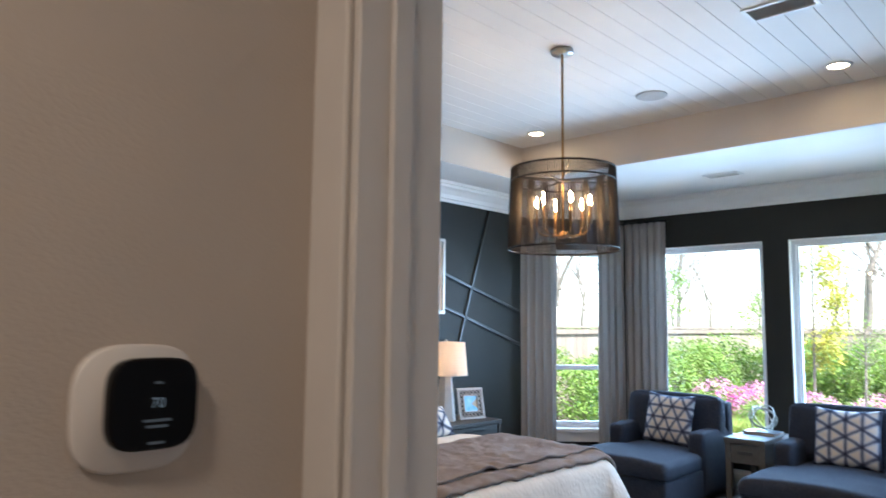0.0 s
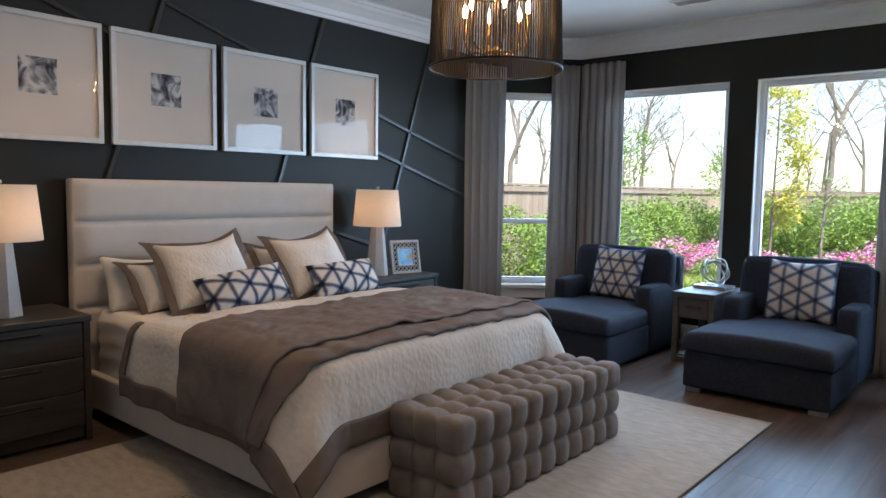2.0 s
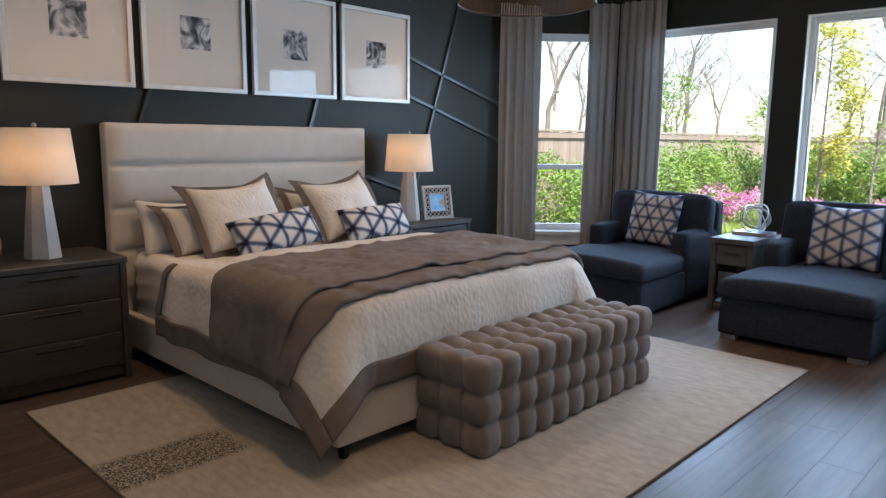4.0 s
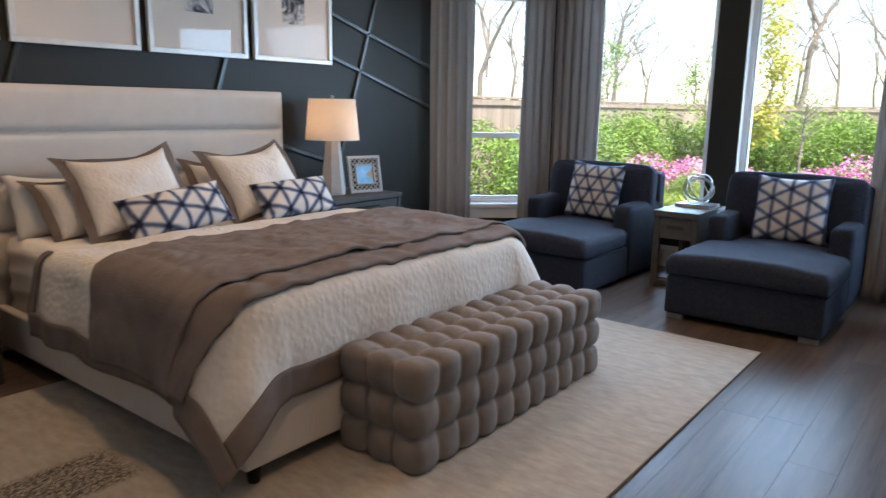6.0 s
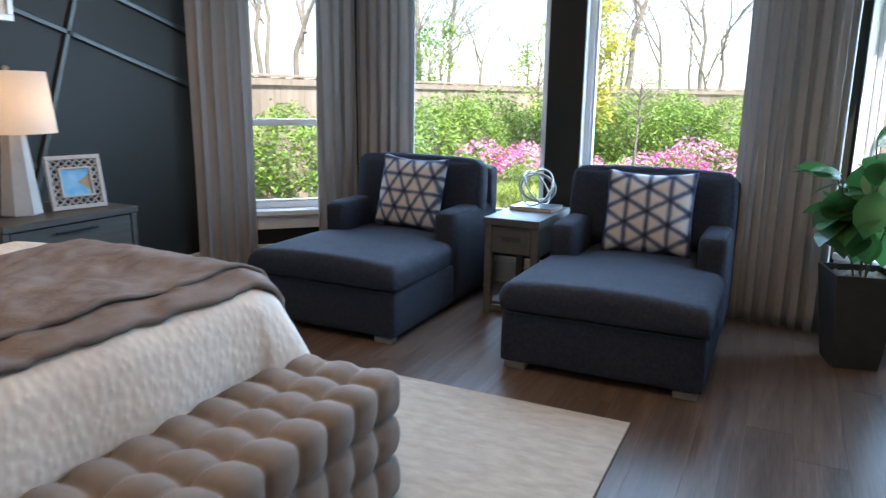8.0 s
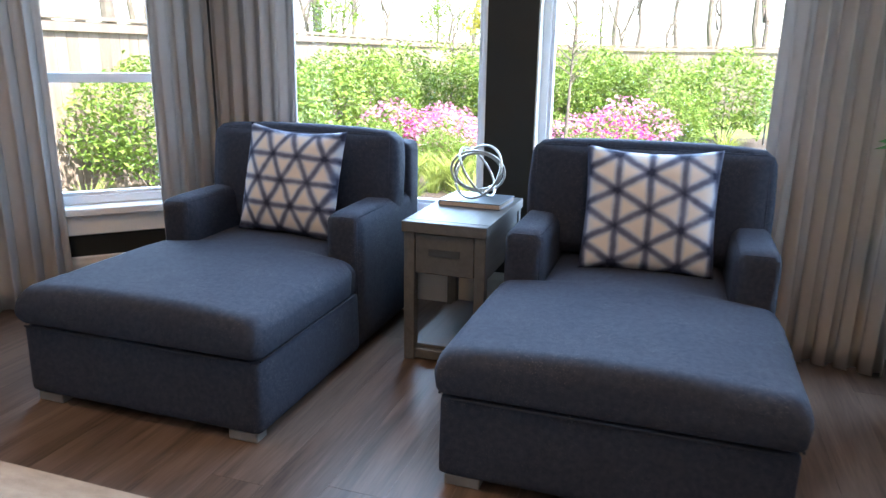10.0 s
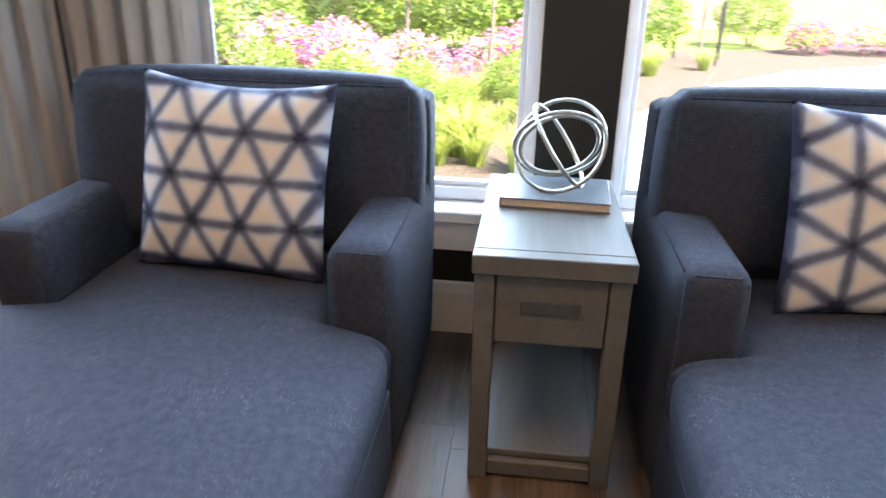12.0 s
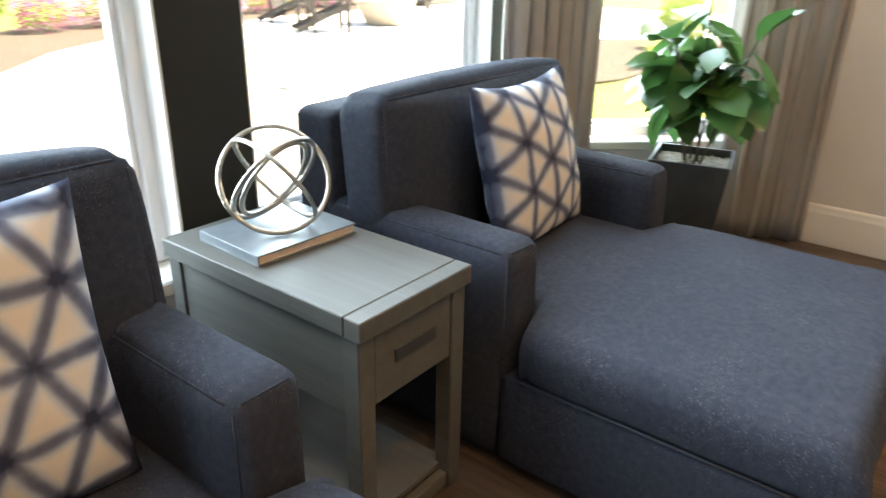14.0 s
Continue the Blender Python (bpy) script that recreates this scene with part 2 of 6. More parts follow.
def shibori(name, white, ink, s=0.137, turn=0.0, width=0.17, hem=(0.265, 0.25), knot=0.19):
    """Tie-dyed cotton: three sets of soft ink lines that cross in stars."""
    m = bpy.data.materials.new(name)
    m.use_nodes = True
    nt = m.node_tree
    b = nt.nodes["Principled BSDF"]
    b.inputs["Roughness"].default_value = 0.9
    b.inputs["Specular IOR Level"].default_value = 0.2
    co = nt.nodes.new("ShaderNodeTexCoord")
    nz = nt.nodes.new("ShaderNodeTexNoise")
    nz.inputs["Scale"].default_value, nz.inputs["Detail"].default_value = 9.0, 3.0
    nt.links.new(co.outputs["Object"], nz.inputs["Vector"])
    warp = nt.nodes.new("ShaderNodeVectorMath")
    warp.operation = "MULTIPLY_ADD"
    warp.inputs[1].default_value = (0.016, 0.016, 0.0)
    nt.links.new(nz.outputs["Color"], warp.inputs[0])
    nt.links.new(co.outputs["Object"], warp.inputs[2])
    sep = nt.nodes.new("ShaderNodeSeparateXYZ")
    nt.links.new(warp.outputs[0], sep.inputs[0])
    total, peak = None, None
    for k in range(3):
        a = radians(turn + 60 * k)
        d = math_node(nt, "ADD", math_node(nt, "MULTIPLY", sep.outputs[0], math.cos(a) / s), math_node(nt, "MULTIPLY", sep.outputs[1], math.sin(a) / s))
        d = math_node(nt, "ABSOLUTE", math_node(nt, "SUBTRACT", math_node(nt, "FRACT", math_node(nt, "ADD", d, 100.45)), 0.5))
        mr = nt.nodes.new("ShaderNodeMapRange")
        mr.interpolation_type = "SMOOTHSTEP"
        mr.inputs["From Min"].default_value, mr.inputs["From Max"].default_value = 0.0, width
        mr.inputs["To Min"].default_value, mr.inputs["To Max"].default_value = 1.0, 0.0
        nt.links.new(d, mr.inputs["Value"])
        total = mr.outputs[0] if total is None else math_node(nt, "ADD", total, mr.outputs[0])
        peak = mr.outputs[0] if peak is None else math_node(nt, "MAXIMUM", peak, mr.outputs[0])
    blot = nt.nodes.new("ShaderNodeTexNoise")
    blot.inputs["Scale"].default_value = 22.0
    nt.links.new(co.outputs["Object"], blot.inputs["Vector"])
    # the dye is strongest where lines cross, and has run a little along the hem
    lines = math_node(nt, "ADD", math_node(nt, "MULTIPLY", peak, 0.52), math_node(nt, "MULTIPLY", total, knot))
    flat = nt.nodes.new("ShaderNodeSeparateXYZ")
    nt.links.new(co.outputs["Object"], flat.inputs[0])
    rim = math_node(nt, "MAXIMUM", math_node(nt, "MULTIPLY", math_node(nt, "ABSOLUTE", flat.outputs[0]), 1 / hem[0]), math_node(nt, "MULTIPLY", math_node(nt, "ABSOLUTE", flat.outputs[1]), 1 / hem[1]))
    run = nt.nodes.new("ShaderNodeMapRange")
    run.interpolation_type = "SMOOTHSTEP"
    run.inputs["From Min"].default_value, run.inputs["From Max"].default_value = 0.70, 1.05
    run.inputs["To Min"].default_value, run.inputs["To Max"].default_value = 0.0, 0.75
    nt.links.new(rim, run.inputs["Value"])
    lines = math_node(nt, "ADD", lines, math_node(nt, "MULTIPLY", run.outputs[0], nz.outputs["Fac"]))
    fac = math_node(nt, "MULTIPLY", lines, math_node(nt, "ADD", math_node(nt, "MULTIPLY", blot.outputs["Fac"], 0.6), 0.68), True)
    ramp = nt.nodes.new("ShaderNodeValToRGB")
    ramp.color_ramp.elements[0].color = (*white, 1)
    ramp.color_ramp.elements[1].position, ramp.color_ramp.elements[1].color = 1.0, (*ink, 1)
    e = ramp.color_ramp.elements.new(0.30)
    e.color = (0.36, 0.38, 0.42, 1)
    e = ramp.color_ramp.elements.new(0.62)
    e.color = (0.115, 0.128, 0.175, 1)
    nt.links.new(fac, ramp.inputs[0])
    nt.links.new(ramp.outputs[0], b.inputs["Base Color"])
    wv = nt.nodes.new("ShaderNodeTexNoise")
    wv.inputs["Scale"].default_value = 500.0
    nt.links.new(co.outputs["Object"], wv.inputs["Vector"])
    bp = nt.nodes.new("ShaderNodeBump")
    bp.inputs["Strength"].default_value, bp.inputs["Distance"].default_value = 0.15, 0.004
    nt.links.new(wv.outputs["Fac"], bp.inputs["Height"])
    nt.links.new(bp.outputs["Normal"], b.inputs["Normal"])
    return m


def ribbed(name, color, two, scale=(34, 44, 34), strength=0.36):
    """Quilted cotton with small puckered ribs."""
    m = mat(name, color, 0.92, second=two, scale=4, spec=0.2)
    nt = m.node_tree
    b = nt.nodes["Principled BSDF"]
    co = nt.nodes.new("ShaderNodeTexCoord")
    mp = nt.nodes.new("ShaderNodeMapping")
    mp.inputs["Scale"].default_value = scale
    nt.links.new(co.outputs["Object"], mp.inputs["Vector"])
    v = nt.nodes.new("ShaderNodeTexVoronoi")
    v.feature = "SMOOTH_F1"
    v.inputs["Scale"].default_value = 1.0
    nt.links.new(mp.outputs[0], v.inputs["Vector"])
    bp = nt.nodes.new("ShaderNodeBump")
    bp.invert = True
    bp.inputs["Strength"].default_value, bp.inputs["Distance"].default_value = strength, 0.012
    nt.links.new(v.outputs["Distance"], bp.inputs["Height"])
    nt.links.new(bp.outputs["Normal"], b.inputs["Normal"])
    return m


def leaf_mat(name, a, b2, rough=0.45, through=0.3):
    """Leaf: each island takes its own green; some light passes through."""
    m = bpy.data.materials.new(name)
    m.use_nodes = True
    nt = m.node_tree
    b = nt.nodes["Principled BSDF"]
    geo = nt.nodes.new("ShaderNodeNewGeometry")
    mix = nt.nodes.new("ShaderNodeMix")
    mix.data_type = "RGBA"
    mix.inputs["A"].default_value, mix.inputs["B"].default_value = (*a, 1), (*b2, 1)
    nt.links.new(geo.outputs["Random Per Island"], mix.inputs["Factor"])
    nt.links.new(mix.outputs["Result"], b.inputs["Base Color"])
    b.inputs["Roughness"].default_value = rough
    tl = nt.nodes.new("ShaderNodeBsdfTranslucent")
    nt.links.new(mix.outputs["Result"], tl.inputs["Color"])
    mx = nt.nodes.new("ShaderNodeMixShader")
    mx.inputs[0].default_value = through
    out = [n for n in nt.nodes if n.type == "OUTPUT_MATERIAL"][0]
    nt.links.new(b.outputs[0], mx.inputs[1])
    nt.links.new(tl.outputs[0], mx.inputs[2])
    nt.links.new(mx.outputs[0], out.inputs[0])
    return m


def shade_mat(name, color, strength):
    """Linen lampshade, lit from within by its bulb."""
    m = mat(name, color, 0.9, vary=0.03, scale=30, bump=0.1, bump_scale=600)
    nt = m.node_tree
    b = nt.nodes["Principled BSDF"]
    out = [n for n in nt.nodes if n.type == "OUTPUT_MATERIAL"][0]
    tl = nt.nodes.new("ShaderNodeBsdfTranslucent")
    tl.inputs["Color"].default_value = (*color, 1)
    mx = nt.nodes.new("ShaderNodeMixShader")
    mx.inputs[0].default_value = strength
    nt.links.new(b.outputs[0], mx.inputs[1])
    nt.links.new(tl.outputs[0], mx.inputs[2])
    nt.links.new(mx.outputs[0], out.inputs[0])
    return m


M_FLOOR = wood("floor_wood", (0.040, 0.029, 0.023), (0.122, 0.088, 0.069), 0.34, 1, 1.0, 0.12, spec=0.12)
M_NIGHT = wood("grey_brown_timber", (0.026, 0.022, 0.018), (0.058, 0.050, 0.042), 0.45, 1, 1.6, 0.06)
M_TABLE = wood("grey_washed_timber", (0.066, 0.065, 0.061), (0.096, 0.094, 0.088), 0.50, 1, 1.6, 0.06, spec=0.22)
M_FENCE = wood("weathered_fence", (0.20, 0.155, 0.12), (0.31, 0.25, 0.205), 0.8, 2, 0.6, 0.15)
M_NAVY = mat("navy_weave", (0.018, 0.0222, 0.0355), 0.92, second=(0.030, 0.0355, 0.050), scale=60, bump=0.3, bump_scale=420, spec=0.2, fleck=(0.090, 0.092, 0.100))
M_NAVY_SEAM = mat("navy_piping", (0.030, 0.034, 0.045), 0.9, vary=0.1, scale=30, spec=0.2)
M_TAUPE = mat("taupe_velvet", (0.150, 0.125, 0.107), 0.85, second=(0.200, 0.170, 0.148), scale=9, bump=0.25, bump_scale=300, spec=0.25, sheen=0.15)
M_DUVET = mat("brown_grey_linen", (0.140, 0.112, 0.098), 0.92, second=(0.195, 0.160, 0.142), scale=7, bump=0.4, bump_scale=160, spec=0.2)
M_BORDER = mat("taupe_linen_border", (0.140, 0.108, 0.090), 0.92, second=(0.175, 0.140, 0.120), scale=12, bump=0.3, bump_scale=300, spec=0.2)
M_QUILT = ribbed("white_matelasse", (0.655, 0.605, 0.54), (0.60, 0.55, 0.485))
M_SHAM = ribbed("white_quilted_sham", (0.74, 0.69, 0.63), (0.68, 0.63, 0.57), (70, 40, 40), 0.35)
M_LINEN = mat("white_linen", (0.74, 0.70, 0.64), 0.9, vary=0.03, scale=6, bump=0.2, bump_scale=250, spec=0.2)
M_UPHOL = mat("ivory_upholstery", (0.59, 0.54, 0.485), 0.85, second=(0.555, 0.505, 0.45), scale=10, bump=0.25, bump_scale=500, spec=0.25)
M_CURTAIN = shade_mat("taupe_curtain_cloth", (0.43, 0.40, 0.375), 0.30)
M_SHIB_A = shibori("navy_shibori_upright", (0.56, 0.50, 0.43), (0.020, 0.024, 0.045), 0.121, 0.0, 0.235)
M_SHIB_B = shibori("navy_shibori_level", (0.56, 0.50, 0.43), (0.020, 0.024, 0.045), 0.111, 30.0, 0.235, (0.255, 0.245))
M_SHIB_C = shibori("navy_shibori_bold", (0.66, 0.60, 0.53), (0.010, 0.012, 0.028), 0.124, 10.0, 0.19, (0.34, 0.15), 0.27)
M_BLACK = mat("black_metal", (0.012, 0.012, 0.012), 0.4, 0.6, vary=0.1, scale=20)
M_BRONZE = mat("dark_bronze", (0.022, 0.016, 0.013), 0.5, 0.35, vary=0.15, scale=20)
M_BRASS = mat("aged_brass", (0.42, 0.25, 0.11), 0.35, 0.9, vary=0.15, scale=30)
M_NICKEL = mat("brushed_nickel", (0.45, 0.42, 0.38), 0.3, 1.0, vary=0.1, scale=30)
M_SILVER = mat("silver_leaf", (0.50, 0.47, 0.42), 0.30, 1.0, vary=0.12, scale=60, bump=0.5, bump_scale=90)
M_PICFRAME = mat("silver_white_frame", (0.62, 0.62, 0.60), 0.35, 0.25, vary=0.05, scale=20)
M_MAT = mat("ivory_mat_board", (0.60, 0.54, 0.475), 0.9, vary=0.02, scale=4)
M_CERAMIC = mat("stone_ceramic", (0.50, 0.46, 0.42), 0.55, vary=0.06, scale=20, bump=0.1, bump_scale=100)
M_SHADE = shade_mat("linen_shade", (0.86, 0.80, 0.72), 0.55)
M_BULB = glow("warm_bulb", (1.0, 0.60, 0.28), 110.0)
M_CAN = glow("downlight_lens", (1.0, 0.72, 0.42), 16.0)
M_LAMPBULB = glow("lamp_bulb", (1.0, 0.62, 0.36), 24.0)
M_PLANTER = mat("dark_fibre_planter", (0.035, 0.037, 0.036), 0.6, vary=0.2, scale=12, bump=0.2, bump_scale=120)
M_SOIL = mat("potting_bark", (0.16, 0.12, 0.09), 0.95, second=(0.34, 0.28, 0.22), scale=60, bump=1.0, bump_scale=80)
M_PLANT = leaf_mat("broad_leaf", (0.040, 0.120, 0.034), (0.070, 0.185, 0.046), 0.38, 0.32)
M_STEM = mat("plant_stem", (0.10, 0.085, 0.05), 0.8, vary=0.2, scale=30)
M_HEDGE = leaf_mat("hedge_leaf", (0.095, 0.195, 0.028), (0.25, 0.36, 0.062), 0.5, 0.35)
M_YELLOW = leaf_mat("yellow_leaf", (0.30, 0.36, 0.05), (0.58, 0.50, 0.09), 0.5, 0.4)
M_PINK = leaf_mat("azalea_bloom", (0.46, 0.025, 0.25), (0.62, 0.12, 0.39), 0.6, 0.3)
M_PALEPINK = leaf_mat("pale_azalea_bloom", (0.60, 0.18, 0.41), (0.72, 0.40, 0.57), 0.6, 0.3)
M_GRASSY = leaf_mat("grass_blade", (0.20, 0.30, 0.05), (0.40, 0.44, 0.12), 0.6, 0.35)
M_BARK = mat("bare_bark", (0.115, 0.095, 0.08), 0.9, second=(0.20, 0.17, 0.145), scale=10, bump=0.6, bump_scale=40)
M_MULCH = mat("bark_mulch", (0.024, 0.018, 0.013), 0.95, second=(0.115, 0.092, 0.072), scale=38, bump=1.0, bump_scale=30)
M_PAVE = mat("pale_concrete", (0.58, 0.56, 0.52), 0.8, second=(0.64, 0.62, 0.58), scale=2, bump=0.2, bump_scale=60)
M_CHAIRWOOD = mat("black_garden_timber", (0.03, 0.028, 0.027), 0.6, vary=0.1, scale=10)
M_BOWL = mat("sand_concrete", (0.42, 0.36, 0.29), 0.8, vary=0.1, scale=6)
M_BOOK = mat("blue_grey_cloth", (0.12, 0.14, 0.16), 0.35, vary=0.1, scale=30)
M_PAPER = mat("paper_edges", (0.55, 0.45, 0.36), 0.9, vary=0.1, scale=100)
M_FRET = mat("bone_inlay_frame", (0.42, 0.40, 0.38), 0.6, vary=0.06, scale=40)
M_SLOT = mat("dark_recess", (0.03, 0.032, 0.035), 0.5, vary=0.1, scale=30)
M_SCREEN = mat("black_glass", (0.004, 0.004, 0.005), 0.2, vary=0.05, scale=10, spec=0.12)
M_GRILLE = mat("speaker_grille", (0.50, 0.49, 0.47), 0.7, vary=0.05, scale=60, bump=0.4, bump_scale=400)
M_PLASTIC = mat("white_plastic", (0.68, 0.64, 0.60), 0.45, vary=0.02, scale=10)
M_PIX = glow("display_digits", (0.22, 0.30, 0.38), 0.05)
M_DIM = glow("display_text", (0.10, 0.13, 0.16), 0.02)


def prints(name, seed):
    """Grey wash ink abstract on pale paper."""
    m = bpy.data.materials.new(name)
    m.use_nodes = True
    nt = m.node_tree
    b = nt.nodes["Principled BSDF"]
    b.inputs["Roughness"].default_value = 0.8
    co = nt.nodes.new("ShaderNodeTexCoord")
    mp = nt.nodes.new("ShaderNodeMapping")
    mp.inputs["Location"].default_value = (seed, seed * 2.3, seed * 1.7)
    mp.inputs["Scale"].default_value = (9, 9, 9)
    nt.links.new(co.outputs["Object"], mp.inputs["Vector"])
    n = nt.nodes.new("ShaderNodeTexNoise")
    n.inputs["Scale"].default_value, n.inputs["Detail"].default_value, n.inputs["Distortion"].default_value = 1.0, 4.0, 1.6
    nt.links.new(mp.outputs[0], n.inputs["Vector"])
    r = nt.nodes.new("ShaderNodeValToRGB")
    r.color_ramp.elements[0].position, r.color_ramp.elements[0].color = 0.36, (0.02, 0.02, 0.022, 1)
    r.color_ramp.elements[1].position, r.color_ramp.elements[1].color = 0.62, (0.55, 0.52, 0.48, 1)
    e = r.color_ramp.elements.new(0.44)
    e.color = (0.12, 0.12, 0.13, 1)
    e = r.color_ramp.elements.new(0.52)
    e.color = (0.28, 0.28, 0.285, 1)
    nt.links.new(n.outputs["Fac"], r.inputs[0])
    nt.links.new(r.outputs[0], b.inputs["Base Color"])
    return m


M_PRINTS = [prints("ink_print_%s" % c, s) for c, s in (("a", 1.3), ("b", 4.1), ("c", 7.7), ("d", 9.2))]


def photo_mat():
    """A beach: blue sky and sea above, a wedge of sand."""
    m = mat("beach_photo", (0.10, 0.36, 0.62), 0.3, second=(0.35, 0.58, 0.75), scale=14)
    nt = m.node_tree
    b = nt.nodes["Principled BSDF"]
    co = nt.nodes.new("ShaderNodeTexCoord")
    sep = nt.nodes.new("ShaderNodeSeparateXYZ")
    nt.links.new(co.outputs["Object"], sep.inputs[0])
    wedge = math_node(nt, "LESS_THAN", math_node(nt, "ABSOLUTE", math_node(nt, "SUBTRACT", sep.outputs[2], 0.14)), math_node(nt, "MULTIPLY", math_node(nt, "SUBTRACT", sep.outputs[1], 0.01), 0.75))
    mix = nt.nodes.new("ShaderNodeMix")
    mix.data_type = "RGBA"
    src = b.inputs["Base Color"].links[0].from_socket
    nt.links.new(src, mix.inputs["A"])
    mix.inputs["B"].default_value = (0.34, 0.26, 0.15, 1)
    nt.links.new(wedge, mix.inputs["Factor"])
    nt.links.new(mix.outputs["Result"], b.inputs["Base Color"])
    return m


M_PHOTO = photo_mat()


def rug_mat():
    """Pale viscose pile: streaked across, with a worn dark patch near one end."""
    m = bpy.data.materials.new("rug_pile")
    m.use_nodes = True
    nt = m.node_tree
    b = nt.nodes["Principled BSDF"]
    b.inputs["Roughness"].default_value, b.inputs["Specular IOR Level"].default_value = 0.85, 0.25
    co = nt.nodes.new("ShaderNodeTexCoord")
    mp = nt.nodes.new("ShaderNodeMapping")
    mp.inputs["Scale"].default_value = (6.5, 17.0, 1)
    nt.links.new(co.outputs["Object"], mp.inputs["Vector"])
    n = nt.nodes.new("ShaderNodeTexNoise")
    n.inputs["Scale"].default_value, n.inputs["Detail"].default_value, n.inputs["Roughness"].default_value = 1.5, 8.0, 0.65
    nt.links.new(mp.outputs[0], n.inputs["Vector"])
    r = nt.nodes.new("ShaderNodeValToRGB")
    r.color_ramp.elements[0].position, r.color_ramp.elements[0].color = 0.24, (0.275, 0.238, 0.195, 1)
    r.color_ramp.elements[1].position, r.color_ramp.elements[1].color = 0.76, (0.435, 0.39, 0.33, 1)
    nt.links.new(n.outputs["Fac"], r.inputs[0])
    sep = nt.nodes.new("ShaderNodeSeparateXYZ")
    nt.links.new(co.outputs["Object"], sep.inputs[0])

    def band(o, c, h):
        mr = nt.nodes.new("ShaderNodeMapRange")
        mr.inputs["From Min"].default_value, mr.inputs["From Max"].default_value = h, h * 0.75
        nt.links.new(math_node(nt, "ABSOLUTE", math_node(nt, "SUBTRACT", o, c)), mr.inputs["Value"])
        return mr.outputs[0]
    area = math_node(nt, "ADD", math_node(nt, "MULTIPLY", band(sep.outputs[0], -0.285, 0.17), band(sep.outputs[1], -1.50, 0.35)), math_node(nt, "MULTIPLY", band(sep.outputs[0], -0.15, 0.19), band(sep.outputs[1], 1.60, 0.10)))
    sp = nt.nodes.new("ShaderNodeTexNoise")
    sp.inputs["Scale"].default_value, sp.inputs["Detail"].default_value = 130.0, 8.0
    nt.links.new(co.outputs["Object"], sp.inputs["Vector"])
    mr = nt.nodes.new("ShaderNodeMapRange")
    mr.inputs["From Min"].default_value, mr.inputs["From Max"].default_value = 0.44, 0.52
    nt.links.new(sp.outputs["Fac"], mr.inputs["Value"])
    mix = nt.nodes.new("ShaderNodeMix")
    mix.data_type = "RGBA"
    nt.links.new(math_node(nt, "MULTIPLY", mr.outputs[0], area, True), mix.inputs["Factor"])
    nt.links.new(r.outputs[0], mix.inputs["A"])
    mix.inputs["B"].default_value = (0.062, 0.058, 0.050, 1)
    nt.links.new(mix.outputs["Result"], b.inputs["Base Color"])
    f = nt.nodes.new("ShaderNodeTexNoise")
    f.inputs["Scale"].default_value = 260.0
    nt.links.new(co.outputs["Object"], f.inputs["Vector"])
    bp = nt.nodes.new("ShaderNodeBump")
    bp.inputs["Strength"].default_value, bp.inputs["Distance"].default_value = 0.4, 0.006
    nt.links.new(f.outputs["Fac"], bp.inputs["Height"])
    nt.links.new(bp.outputs["Normal"], b.inputs["Normal"])
    return m


M_RUG = rug_mat()
M_CHFOOT = mat("grey_block_foot", (0.20, 0.19, 0.18), 0.5, vary=0.1, scale=20)

# ---- the room ----
BED_X, WIN_Y, RIGHT_X, NEAR_Y = -4.75, 7.20, 0.09, 0.78
CH = 0.75
WALL_T, TOP = 0.15, 2.965
SILL, HEAD = 0.42, 2.425


def wall(name, p0, p1, openings, material, label, z1=3.45, t=WALL_T):
    """A wall whose inner face runs from p0 to p1; openings as (u0, u1, z0, z1)."""
    d = Vector((p1[0] - p0[0], p1[1] - p0[1], 0))
    ang = math.degrees(math.atan2(d.y, d.x))
    L = d.length
    bm = bmesh.new()
    us = sorted({0.0, L, *[u for o in openings for u in o[:2]]})
    for a, b in zip(us, us[1:]):
        o = [o for o in openings if o[0] <= a + 1e-6 and o[1] >= b - 1e-6]
        if o:
            box(bm, a, b, 0, t, -0.3, o[0][2])
            box(bm, a, b, 0, t, o[0][3], z1)
        else:
            box(bm, a, b, 0, t, -0.3, z1)
    return structure(name, bm, material, label, "wall", m=pose(p0[0], p0[1], 0, 0, 0, ang))


A = (BED_X, NEAR_Y)
B = (BED_X, WIN_Y - CH)
C = (BED_X + CH, WIN_Y)
D = (RIGHT_X - CH, WIN_Y)
E = (RIGHT_X, WIN_Y - CH)
F = (RIGHT_X, NEAR_Y)
CL = CH * math.sqrt(2)
OPEN_2, OPEN_3 = (-3.75, -2.49), (-2.25, -1.10)
wall("wall_bed", A, B, [], M_DARK, "dark charcoal painted feature wall behind the bed")
wall("wall_bay_1", B, C, [(0.13, CL - 0.13, SILL, HEAD)], M_DARK, "dark charcoal painted angled bay wall with a window")
wall("wall_window", C, D, [(OPEN_2[0] - C[0], OPEN_2[1] - C[0], SILL, HEAD), (OPEN_3[0] - C[0], OPEN_3[1] - C[0], SILL, HEAD)], M_DARK, "dark charcoal painted wall with two large windows")
wall("wall_bay_2", D, E, [(0.015, CL - 0.13, SILL, HEAD)], M_DARK, "dark charcoal painted angled bay wall with a window")
wall("wall_east", E, F, [], M_BEIGE, "plain beige painted bedroom wall")
bm = bmesh.new()
DOOR_X0, DOOR_X1, DOOR_H = -0.781, 0.075, 2.44
HALL_Y = NEAR_Y - 0.14
box(bm, BED_X - 0.15, DOOR_X0, HALL_Y, NEAR_Y, -0.3, 3.45)
box(bm, DOOR_X0, DOOR_X1, HALL_Y, NEAR_Y, DOOR_H, 3.45)
